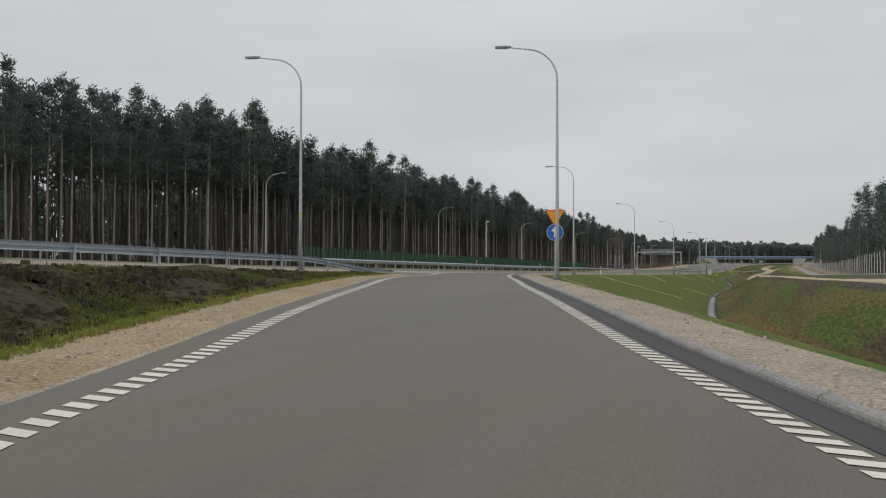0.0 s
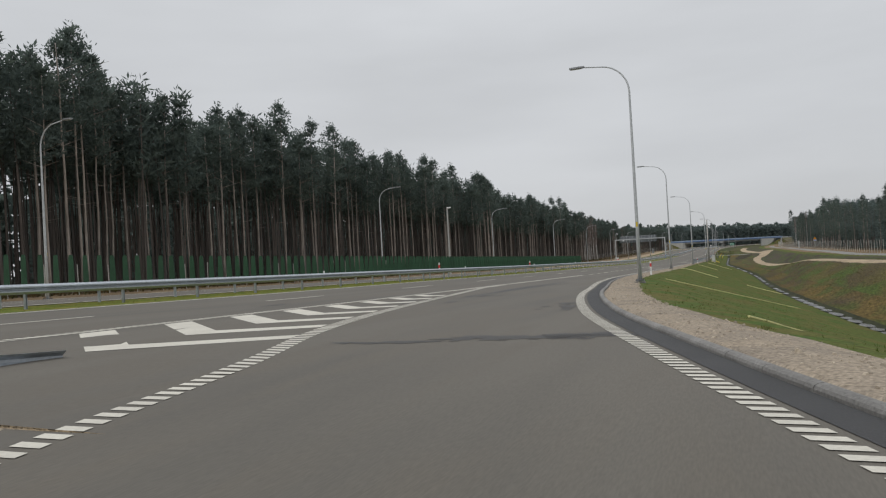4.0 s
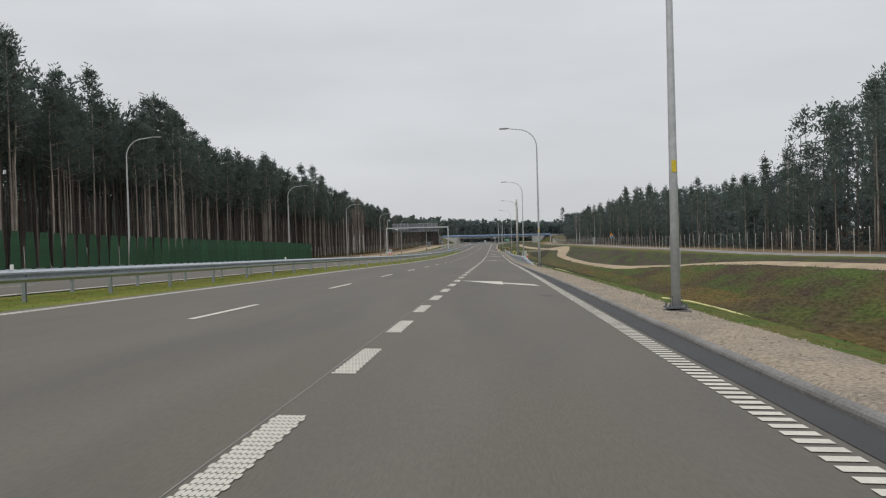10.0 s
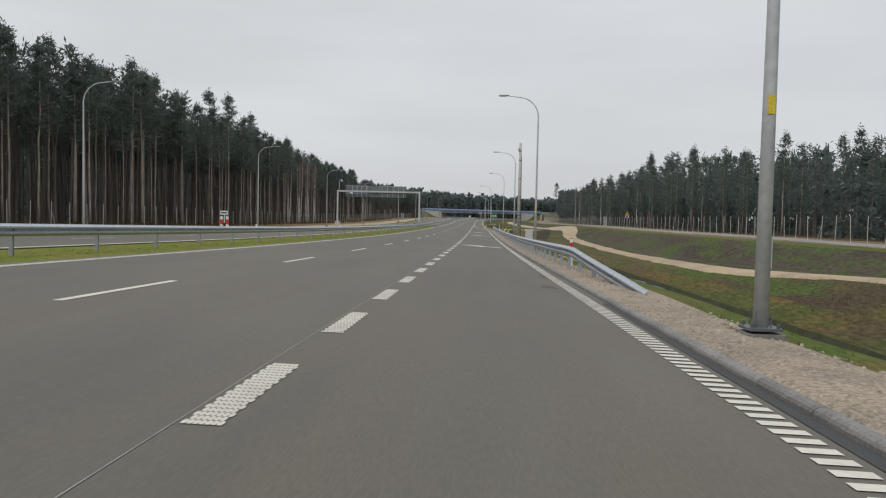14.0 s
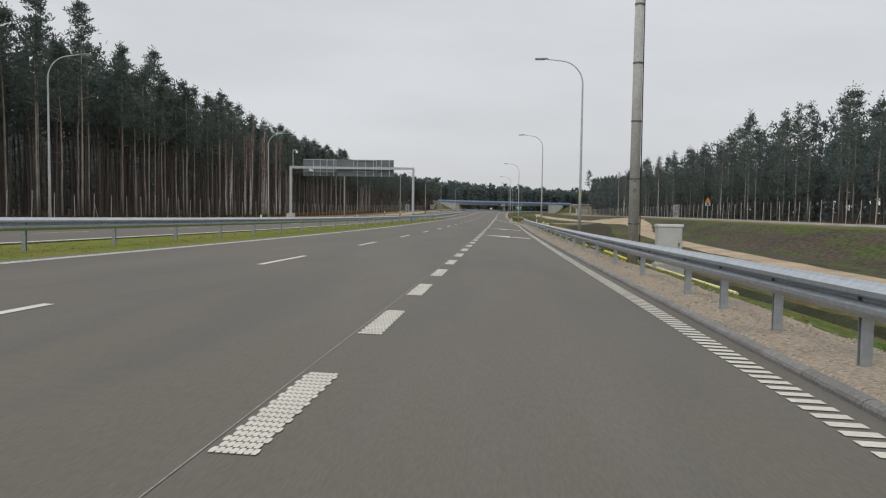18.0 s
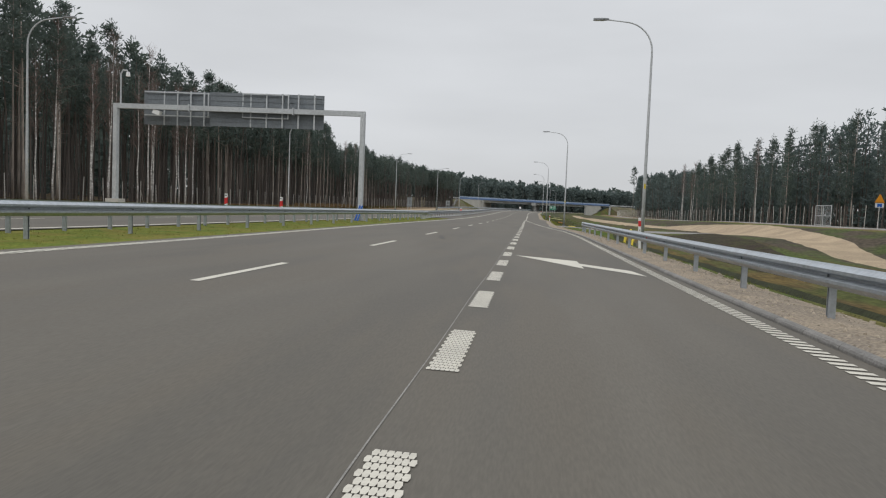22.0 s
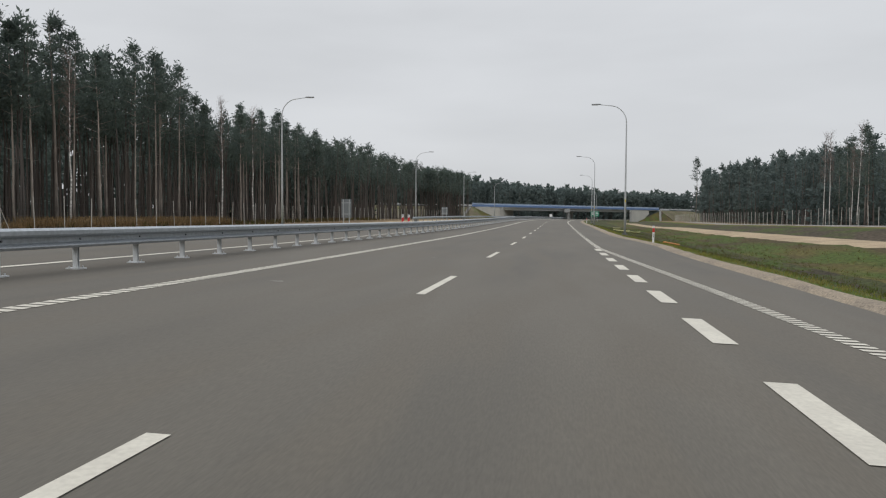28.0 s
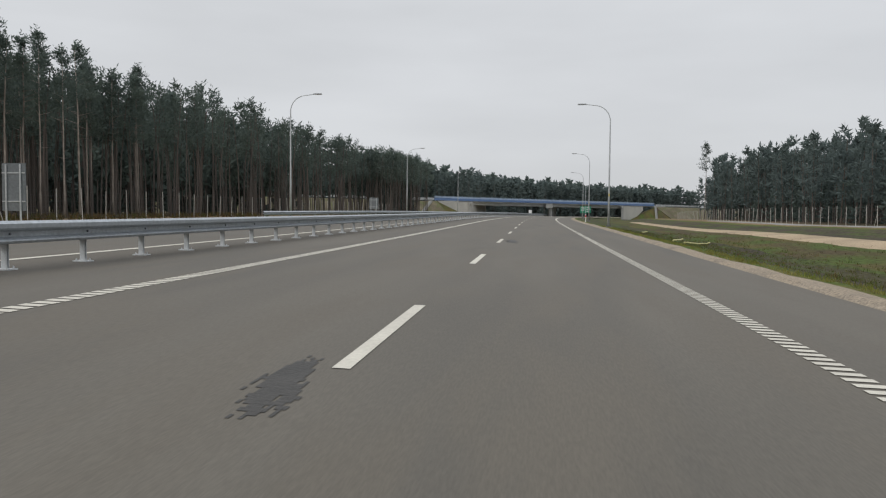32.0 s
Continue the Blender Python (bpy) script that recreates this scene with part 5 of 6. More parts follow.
def fence(label, u, y0, y1, sp, hs):
    at = P(u, (y0 + y1) / 2)
    f = thing("wire_fence", at, label, "fence", "wildlife fences along the road")
    y, i = y0, 0
    while y < y1:
        o = new("post", FPOSTB if i % 17 == 5 else FPOST)
        o.parent = f
        o.matrix_local = Matrix.Translation(Vector((u + cx(y), y, gz(u, y))) - at) @ Matrix.Rotation(radians(random.uniform(-2.5, 2.5)), 4, "Y") @ Matrix.Scale(random.uniform(0.94, 1.04), 4, Vector((0, 0, 1)))
        y += sp
        i += 1
    for h in hs:
        g = Geo()
        ys = steps(y0, y1, 12)
        g.tube([Vector((u + cx(q), q, gz(u, q) + h)) - at for q in ys], 0.006, 3, cap=False)
        part("wire", g, GALV_D, f)
    return f


fence("tall wire fence on pale posts before the pine forest", -36.5, 40, 528, 3.0, (0.25, 0.6, 1.0, 1.4, 1.8, 2.15))
fence("tall wire fence on pale posts along the service road", 34.5, 60, 620, 2.8, (0.25, 0.6, 1.0, 1.4, 1.8, 2.15))
gate = thing("fence_gate", Vector((33.4, 331, gz(33.4, 331))), "wide steel mesh gate in the roadside fence", "gate")
g = Geo()
for z in (0.15, 1.2, 2.35):
    g.tube([(0, -2.2, z), (0, 2.2, z)], 0.03, 6)
for y in (-2.2, 0, 2.2):
    g.tube([(0, y, 0.0), (0, y, 2.4)], 0.04, 6)
part("gate_frame", g, POLE, gate)
g = Geo()
for y in steps(-2.1, 2.1, 0.2):
    g.tube([(0, y, 0.15), (0, y, 2.35)], 0.008, 3, cap=False)
part("mesh_panel", g, POLE, gate)

# overpass ----------------------------------------------------------------
BA, BB = Vector((-22.6, 603, 0)), Vector((31.3, 668, 0))
bd = (BB - BA).normalized()
bn = Vector((-bd.y, bd.x, 0))
SPAN = (BB - BA).length
SKEW = 1.54                                      # the abutments stand along the road below
br = thing("overpass", (BA.x, BA.y, -0.9), "overpass with blue fascia on pale concrete abutments and a round pier", "bridge")


def B(s, o, z):
    """A point of the overpass: along it, across it and its height."""
    return bd * (s + SKEW * o) + bn * o + Vector((0, 0, z))


def bridge_beam(name, s0, s1, z0, z1, off, w, m, label=""):
    g = Geo()
    g.sweep([(-w / 2, z0), (w / 2, z0), (w / 2, z1), (-w / 2, z1)], [(B(s0 + (s1 - s0) * i / 8, off, 0.0), bn) for i in range(9)])
    return part(name, g, m, br, label)


S0, S1 = -16.5, 109.0
for off in (0.7, 3.9, 7.1, 10.3):
    bridge_beam("girder", -0.8, SPAN + 0.8, 6.85, 7.75, off, 0.7, GIRDER, "pale concrete girder")
bridge_beam("deck", S0, S1, 7.72, 8.08, 5.5, 12.0, CONC, "pale concrete deck slab")
for off in (-0.62, 11.62):
    bridge_beam("fascia", S0, S1, 8.02, 8.75, off, 0.22, BLUEPAINT, "deep blue fascia band")
    bridge_beam("barrier", S0, S1, 8.84, 9.20, off + (0.15 if off < 0 else -0.15), 0.08, BLUELIGHT, "light blue parapet rail")
    bridge_beam("handrail", S0, S1, 9.30, 9.38, off + (0.15 if off < 0 else -0.15), 0.08, BLUELIGHT)
    g = Geo()
    for q in steps(S0, S1, 2.0):
        g.box(B(q, off + (0.15 if off < 0 else -0.15), 9.0), (0.09, 0.09, 0.72))
    part("railing_posts", g, BLUELIGHT, br)
for e, s in ((-1, 0.0), (1, SPAN)):
    g = Geo()
    for o in (-0.75, 11.75):
        g.v += [B(s, o, 0.2), B(s + e * 1.6, o, 0.2), B(s + e * 1.6, o, 7.70), B(s, o, 7.70)]
    g.f += [(0, 1, 2, 3), (7, 6, 5, 4)] + [(i, 4 + i, 4 + (i + 1) % 4, (i + 1) % 4) for i in range(4)]
    part("abutment", g, CONC, br)
    for o0 in (-0.55, 11.2):                     # wing walls run back along the deck, cut by the slope
        g = Geo()
        for o in (o0, o0 + 0.4):
            g.v += [B(s + e * 1.62, o, 0.2), B(s + e * 6.0, o, 0.2), B(s + e * 16, o, 6.2), B(s + e * 16, o, 7.71), B(s + e * 1.62, o, 7.71)]
        g.f += [(0, 1, 2, 3, 4), (9, 8, 7, 6, 5)] + [(i, 5 + i, 5 + (i + 1) % 5, (i + 1) % 5) for i in range(5)]
        part("wing_wall", g, WALLCONC, br, "smooth pale concrete wing wall")
    g = Geo()
    g.box(B(s + e * 0.5, -0.85, 7.35), (0.9, 0.9, 0.9), Matrix.Rotation(math.atan2(bd.y, bd.x), 4, "Z"))
    part("bearing_block", g, CONC, br)
for off in (1.0, 5.5, 10.0):
    g = Geo()
    c = B(SPAN * 0.46, off, 0)
    g.tube([(c.x, c.y, 0.8), (c.x, c.y, 6.4)], 0.75, 18)
    part("pier", g, CONC, br)
g = Geo()
c0 = B(SPAN * 0.46, 5.5, 0)
g.sweep([(-6.4, 6.3), (6.4, 6.3), (6.4, 7.74), (-6.4, 7.74)], [(c0 - bd * 1.7, bn + bd * SKEW), (c0 + bd * 1.7, bn + bd * SKEW)])
part("pier_cap", g, CONC, br, "pale concrete pier head")


def mound(name, s0, e, toe, zg, length, label):
    """Earth embankment of the approach road: a ridge whose end slopes round under the deck."""
    g = Geo()
    zc, run = 6.85, (6.85 - zg) * 1.45
    rows = steps(0, length, 6)

    def put(s, o, z):
        p = BA + bd * (s + SKEW * (min(max(o, -0.8), 11.8) + 0.8)) + bn * o
        g.v.append(Vector((p.x, p.y, z + nz(p.x, p.y, 0.35, 0.10))))

    n = 8
    for q in rows:
        fall = smooth01((q - 60) / (length - 60)) * 5.0
        for o, z in ((-0.8 - run - 3, zg - 1.0), (-0.8 - run, zg), (-0.8 - run * 0.5, (zg + zc) / 2), (-0.8, zc), (11.8, zc), (11.8 + run * 0.5, (zg + zc) / 2), (11.8 + run, zg), (14.8 + run, zg - 1.0)):
            put(s0 + e * q, o, max(z - fall, zg - 1.0))
    for i in range(len(rows) - 1):
        for j in range(n - 1):
            k = i * n + j
            g.f.append((k, k + 1, k + n + 1, k + n) if e > 0 else (k, k + n, k + n + 1, k + 1))
    # end slope under the deck and the two quarter cones beside it
    for o0, sg in ((-0.8, -1), (11.8, 1)):
        k = len(g.v)
        put(s0, o0, zc)
        for i in range(9):
            a = math.pi / 2 * i / 8
            for f in (0.5, 1.0):
                put(s0 - e * toe * f * math.sin(a), o0 + sg * run * f * math.cos(a), zc + (zg - 0.3 - zc) * f)
        for i in range(8):
            a0, b0, a1, b1 = k + 1 + 2 * i, k + 2 + 2 * i, k + 3 + 2 * i, k + 4 + 2 * i
            g.f += [(k, a0, a1), (a0, b0, b1, a1)]
    k = len(g.v)
    for o in (-0.8, 11.8):
        put(s0, o, zc)
        put(s0 - e * toe, o, zg - 0.3)
    g.f.append((k, k + 1, k + 3, k + 2))
    me = g.mesh(name, SLOPESOIL, True)
    me.materials.append(BANK)
    for i in range((len(rows) - 1) * (n - 1), len(me.polygons)):
        me.polygons[i].material_index = 1
    tagged(new(name, me), label, "embankment", kind="structure")
    # pale concrete steps for maintenance down the slope
    st = thing("slope_stairs", BA + bd * s0, "pale concrete maintenance steps down the embankment", "stairs")
    for i in range(26):
        t = (i + 0.5) / 26
        gg = Geo()
        gg.box(B(e * 0.9, -0.9 - run * t, zc + (zg - zc) * t + 0.10), (1.3, run / 26 * 1.02, 0.24), Matrix.Rotation(math.atan2(bd.y, bd.x), 4, "Z"))
        part("step", gg, CONC, st)


mound("embankment_left", -16.8, -1, 12.5, 2.6, 200, "grassy embankment that leads up to the overpass")
mound("embankment_right", 109.2, 1, 21.0, 1.2, 200, "grassy embankment that leads up to the overpass")
for s0, e in ((-16.6, -1), (109.1, 1)):
    for o, fc in ((0.0, -1), (10.9, 1)):
        fr = thing("guard_rail", BA + bd * (s0 + SKEW * (o + 0.8)) + bn * o + Vector((0, 0, 6.9)), "galvanised guard rail on top of the overpass approach", "guard rail", "crash barriers along the road")
        g = Geo()
        g.sweep([(q * fc, z + 0.15) for q, z in W_OUT], [(bd * e * (5.0 * i), bn) for i in range(13)])
        part("beam", g, GALVPALE, fr)
        for i in range(16):
            o2 = new("post", POST)
            o2.parent = fr
            o2.matrix_local = Matrix.Translation(bd * e * (4.0 * i) + Vector((0, 0, 0.15)))


def on_mound(x, y):
    d = Vector((x, y, 0)) - BA
    s, o = d.dot(bd), d.dot(bn)
    return -14 < o < 26 and (s < -8 or s > 90) or (-22 < o < 40 and -8 <= s <= 90)


# forest ------------------------------------------------------------------
rng = np.random.RandomState(7)


def tufts(r, pts, n, spread, size, aspect):
    """Needle sprays that fan out and upwards round each point."""
    off = r.normal(0, spread, (len(pts) * n, 3)) * [1, 1, 0.6]
    c = np.repeat(pts, n, axis=0) + off
    u = 0.9 * off / spread + r.normal(0, 0.55, c.shape) + [0, 0, 0.9]
    u /= np.linalg.norm(u, axis=1, keepdims=True)
    v = np.cross(u, r.normal(0, 1, c.shape))
    v /= np.linalg.norm(v, axis=1, keepdims=True) + 1e-9
    s1 = r.uniform(0.55, 1.35, (len(c), 1)) * size
    return np.stack([c - u * s1, c + v * s1 * aspect, c + u * s1, c - v * s1 * aspect], 1).reshape(-1, 3)


def pine_crown(seed, H, boughs, along, n, spread, size, aspect, base=0.52, wide=2.5, top=0.9):
    """Crown of a tall pine: boughs in loose tiers, wide in the middle and open at the tip."""
    r = np.random.RandomState(seed)
    pts = []
    lop = r.uniform(0, 6.28)
    for b in range(boughs):
        t = r.uniform() ** top
        z = H * (base + (0.985 - base) * t)
        reach = wide * min(1.0, 0.50 + 1.9 * t) * (1.04 - t) ** 0.58
        a = r.uniform(0, 6.28)
        L = reach * r.uniform(0.55, 1.12) * (1 + 0.22 * math.cos(a - lop))
        for s in np.linspace(0.35, 1.0, along):
            pts.append((math.cos(a) * L * s, math.sin(a) * L * s, z + 0.30 * L * s * r.uniform(0.3, 1.2)))
    for i in range(7):
        w = 0.05 + 0.07 * i
        pts.append((r.uniform(-w, w), r.uniform(-w, w), H + 0.35 - 0.26 * i))
    return tufts(r, np.array(pts), n, spread, size, aspect)


def quads_mesh(name, V, m):
    n = len(V) // 4
    me = bpy.data.meshes.new(name)
    me.vertices.add(len(V))
    me.vertices.foreach_set("co", np.asarray(V, dtype=np.float32).ravel())
    me.loops.add(4 * n)
    me.loops.foreach_set("vertex_index", np.arange(4 * n, dtype=np.int32))
    me.polygons.add(n)
    me.polygons.foreach_set("loop_start", np.arange(0, 4 * n, 4, dtype=np.int32))
    me.materials.append(m)
    me.update(calc_edges=True)
    return me


def trunk_geo(H, r0, lean, seed, n=7):
    rr = random.Random(seed)
    g = Geo()
    path, rad = [], []
    for i in range(7):
        t = i / 6
        path.append((lean * t * t + rr.uniform(-0.06, 0.06) * (i > 0), rr.uniform(-0.06, 0.06) * (i > 0), -0.4 + (H * 0.97 + 0.4) * t))
        rad.append(r0 * (1.3 if i == 0 else 1.0 - 0.72 * t))
    g.tube(path, rad, n)
    for i in range(9):                            # dead stubs below the crown
        z = H * rr.uniform(0.3, 0.6)
        a = rr.uniform(0, 6.28)
        L = rr.uniform(0.4, 1.3)
        o = Vector((lean * (z / H) ** 2, 0, z))
        g.tube([o, o + Vector((math.cos(a) * L, math.sin(a) * L, 0.15))], [0.022, 0.006], 3, cap=False)
    for i in range(12):
        z = H * rr.uniform(0.54, 0.95)
        a = rr.uniform(0, 6.28)
        L = rr.uniform(0.8, 2.0)
        o = Vector((lean * (z / H) ** 2, 0, z))
        g.tube([o, o + Vector((math.cos(a) * L, math.sin(a) * L, 0.35 * L))], [0.040, 0.010], 3, cap=False)
    return g


PINES = []
for i in range(8):
    H = (20.0, 21.5, 19.0, 20.6, 18.2, 22.2, 19.6, 20.9)[i]
    cr = quads_mesh("crown", pine_crown(11 + i, H, 64, 5, 5, 0.24, 0.21, 0.32, base=(0.56, 0.62, 0.53, 0.66)[i % 4], wide=(2.4, 2.8, 2.2, 2.6)[i % 4]), NEEDLE)
    tr = trunk_geo(H, 0.115 + 0.012 * (i % 4), random.uniform(-0.6, 0.6), 40 + i).mesh("trunk", BARK, True)
    PINES.append((tr, cr))
LOW_CROWNS = [pine_crown(70 + i, 19.5, 26, 2, 2, 0.42, 0.54, 0.27, base=0.56, wide=2.9) for i in range(6)]
FINE_CROWNS = [pine_crown(170 + i, 19.5, 40, 3, 2, 0.33, 0.36, 0.29, base=0.54, wide=2.5) for i in range(6)]
BACK_CROWNS = [pine_crown(190 + i, 19.5, 34, 1, 1, 0.50, 1.30, 0.55, base=0.02, wide=2.6, top=1.0) for i in range(5)]
RPINES = []
for i in range(4):
    H = (19.5, 20.4, 18.8, 21.0)[i]
    RPINES.append((trunk_geo(H, 0.12, random.uniform(-0.4, 0.4), 140 + i).mesh("trunk", BARK, True),
                   quads_mesh("crown", pine_crown(211 + i, H, 72, 4, 5, 0.30, 0.26, 0.29, base=(0.20, 0.30, 0.25, 0.36)[i], wide=2.6, top=1.0), NEEDLE)))
EDGE_CROWNS = [pine_crown(290 + i, 19.5, 40, 2, 2, 0.36, 0.48, 0.33, base=0.20, wide=2.6, top=1.0) for i in range(5)]
FULL_CROWNS = [pine_crown(90 + i, 19.5, 34, 2, 2, 0.40, 0.78, 0.27, base=0.22, wide=2.7, top=1.0) for i in range(5)]
FAR_CROWNS = [pine_crown(80 + i, 19.5, 28, 1, 2, 0.50, 0.86, 0.44, base=0.30, wide=2.5) for i in range(5)]

HIGH_CROWNS = [pine_crown(60 + i, 19.5, 30, 1, 2, 0.50, 0.85, 0.42, base=0.58, wide=2.9) for i in range(4)]


def pine(x, y, z, i, s, a, group, label="tall slender pine with a bare grey-brown trunk and high crown"):
    t = thing("pine_tree", Matrix.Translation((x, y, z)) @ Matrix.Rotation(a, 4, "Z") @ Matrix.Scale(s, 4), label, "tree", group)
    tr, cr = (PINES + RPINES)[i]
    for nm, me in (("trunk", tr), ("crown", cr)):
        o = new(nm, me)
        o.parent = t


def left_edge_u(y):
    return -40.5 + 1.2 * math.sin(y * 0.05) + 0.8 * math.sin(y * 0.17 + 1)


left_height = table([-120, 40, 60, 80, 95, 100, 105, 110, 116, 122, 145, 165, 190, 216, 270, 320, 345, 371, 377, 386, 398, 405, 413, 430, 450, 485, 530, 600, 650, 900], [0.96, 0.95, 0.98, 1.10, 1.07, 1.00, 1.02, 1.10, 1.06, 1.01, 1.02, 1.01, 1.03, 0.98, 0.945, 0.89, 0.87, 0.86, 0.80, 0.81, 0.83, 0.72, 0.70, 0.71, 0.73, 0.75, 0.74, 0.78, 0.88, 0.91])

# trees of the left-hand edge, one by one
yy, i = 34.0, 0
while yy < 440 and i < 215:
    if not (304 < yy < 340 and i % 3):
        u = left_edge_u(yy) - rng.uniform(0, 3.4)
        pine(u, yy, gz(u, yy), rng.randint(8), left_height(yy) * rng.uniform(0.90, 1.03), rng.uniform(0, 6.28), "pines at the edge of the forest on the far side")
    i += 1
    yy += rng.uniform(1.1, 2.7)

right_height = table([110, 150, 164, 172, 180, 192, 210, 240, 270, 310, 340, 440, 470, 520, 560, 600, 640, 700], [0.70, 0.78, 0.90, 0.86, 0.77, 0.66, 0.61, 0.63, 0.68, 0.78, 0.76, 0.70, 0.72, 0.82, 0.86, 0.90, 0.72, 0.72])

yy, i = 120.0, 0
while yy < 470 and i < 80:
    u = 40.0 + 1.5 * math.sin(yy * 0.06) + rng.uniform(0, 3.0)
    pine(u, yy, gz(u, yy), 8 + rng.randint(4), right_height(yy) * rng.uniform(0.88, 1.08), rng.uniform(0, 6.28), "pines behind the service road", "dark green pine behind the roadside fence")
    i += 1
    yy += rng.uniform(2.5, 6.0)
pine(49.8, 606, 2.4, 5, 1.06, 0.4, "pines behind the service road", "pine that rises above its neighbours before the overpass")


def mass(name, places, crowns, m_leaf, label, trunk_n=5, every=1, trunk_top=0.9):
    """Many trees in one mesh: trunks and low crowns."""
    places = [p for p in places if not on_mound(p[0], p[1])]
    V, T = [], Geo()
    for j, (x, y, z, s, a) in enumerate(places):
        c, sn = math.cos(a), math.sin(a)
        if j % every == 0:
            q = crowns[j % len(crowns)] * s
            V.append(np.stack([q[:, 0] * c - q[:, 1] * sn + x, q[:, 0] * sn + q[:, 1] * c + y, q[:, 2] + z], 1))
        h = 19.0 * s * trunk_top
        lean = 0.8 * math.sin(j * 12.9898)
        T.tube([(x, y, z - 0.4), (x + lean * 0.3, y, z + h * 0.5), (x + lean, y + 0.3 * lean, z + h)], [0.085 * s + 0.02 + 0.03 * abs(math.sin(j * 7.7)), 0.07 * s + 0.02, 0.035], trunk_n, cap=False)
    o0 = Vector(places[0][:3])
    holder = thing(name, o0, label, "forest", kind="stuff")
    leaf = quads_mesh("crowns", np.concatenate(V) - np.array(o0), m_leaf)
    o = new("crowns", leaf)
    o.parent = holder
    o["kind"] = "stuff"
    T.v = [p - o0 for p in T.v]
    # massed trunks take the bark that has the interior's shade in its colour
    o = new("trunks", T.mesh("trunks", BARK_SHADED))
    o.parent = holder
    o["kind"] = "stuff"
    return holder


def scatter(n, y0, y1, u0, u1, s0, s1, height=None):
    out = []
    for _ in range(n):
        y = rng.uniform(y0, y1)
        u = rng.uniform(u0, u1)
        s = rng.uniform(s0, s1) * (height(y) if height else 1.0)
        out.append((u + cx(y), y, gz(u, y), s, rng.uniform(0, 6.28)))
    return out


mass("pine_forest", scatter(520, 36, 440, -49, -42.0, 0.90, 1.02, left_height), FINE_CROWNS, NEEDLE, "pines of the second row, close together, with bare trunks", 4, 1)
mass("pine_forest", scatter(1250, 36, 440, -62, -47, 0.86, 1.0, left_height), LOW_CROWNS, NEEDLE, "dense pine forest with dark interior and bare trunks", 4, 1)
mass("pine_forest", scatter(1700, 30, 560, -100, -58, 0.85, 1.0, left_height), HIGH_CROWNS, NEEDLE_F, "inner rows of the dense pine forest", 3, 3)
mass("pine_forest", scatter(170, -60, 34, -85, -41, 0.85, 1.06), LOW_CROWNS, NEEDLE, "pine forest thinner towards the junction, light shows between trunks", 5, 1)
mass("pine_forest", scatter(230, 440, 600, -47, -39, 0.92, 1.04, left_height), FINE_CROWNS, NEEDLE, "edge of the far part of the pine forest", 4, 1)
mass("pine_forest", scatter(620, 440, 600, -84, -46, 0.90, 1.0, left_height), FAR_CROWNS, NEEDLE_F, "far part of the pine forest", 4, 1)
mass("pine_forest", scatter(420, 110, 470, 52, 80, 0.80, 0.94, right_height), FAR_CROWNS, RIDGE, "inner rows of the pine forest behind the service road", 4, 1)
mass("pine_forest", scatter(460, 110, 470, 42, 52, 0.86, 1.02, right_height), EDGE_CROWNS, RIDGE, "pine forest behind the service road", 4, 1)
mass("pine_forest", scatter(520, 470, 650, 43, 78, 0.88, 1.06, right_height), FULL_CROWNS, RIDGE, "far pine forest behind the service road", 4, 1)
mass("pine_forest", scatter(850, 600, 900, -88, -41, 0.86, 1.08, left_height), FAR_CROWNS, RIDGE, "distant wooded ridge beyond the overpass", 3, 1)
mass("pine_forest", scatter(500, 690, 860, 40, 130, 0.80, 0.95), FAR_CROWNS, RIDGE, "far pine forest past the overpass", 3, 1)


def thicket(places, m, label, crowns=FAR_CROWNS, low=6.2):
    """Growth down to the ground between the trunks, in part added to block the sky."""
    V = []
    places = [p for p in places if not on_mound(p[0], p[1])]
    for j, (x, y, z, s, a) in enumerate(places):
        q = crowns[j % len(crowns)] - np.array([0, 0, low])
        c, sn = math.cos(a), math.sin(a)
        V.append(np.stack([(q[:, 0] * c - q[:, 1] * sn) * s * 1.3 + x, (q[:, 0] * sn + q[:, 1] * c) * s * 1.3 + y, q[:, 2] * s + z], 1))
    o = new("young_growth", quads_mesh("young_growth", np.concatenate(V), m))
    return tagged(o, label, "forest", kind="stuff")


# made-up foliage, added to block the sky and keep the interior dark
thicket(scatter(900, 30, 640, -112, -72, 0.45, 0.75), NEEDLE_F, "added low foliage that blocks the sky deep between the pine trunks", BACK_CROWNS, 0.3)
thicket(scatter(800, 30, 660, -130, -112, 0.75, 1.0), NEEDLE_F, "added tall foliage that blocks the sky at the back of the forest", BACK_CROWNS, 0.3)
thicket(scatter(220, 180, 430, -150, -130, 0.6, 0.9), NEEDLE_F, "added tall foliage that blocks the sky at the back of the forest", BACK_CROWNS, 0.3)
thicket(scatter(60, -60, 40, -104, -84, 0.55, 0.9), NEEDLE_F, "added low foliage that blocks the sky deep between the pine trunks")
thicket(scatter(210, 120, 480, 46, 76, 0.35, 0.65), NEEDLE_F, "young spruce under the pines behind the fence", BACK_CROWNS, 0.3)
thicket(scatter(170, 170, 470, 41.5, 48, 0.22, 0.50), RIDGE, "young spruce at the edge behind the fence")
thicket(scatter(200, 300, 640, 44, 60, 0.30, 0.60), NEEDLE_F, "young spruce along the edge behind the fence")
# added backing that closes sky gaps between the far trunks
thicket(scatter(200, 455, 600, -86, -56, 0.6, 0.9), NEEDLE_F, "added foliage that closes sky gaps in the far forest", BACK_CROWNS, 0.3)
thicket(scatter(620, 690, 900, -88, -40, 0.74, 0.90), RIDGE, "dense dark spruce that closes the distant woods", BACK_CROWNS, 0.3)
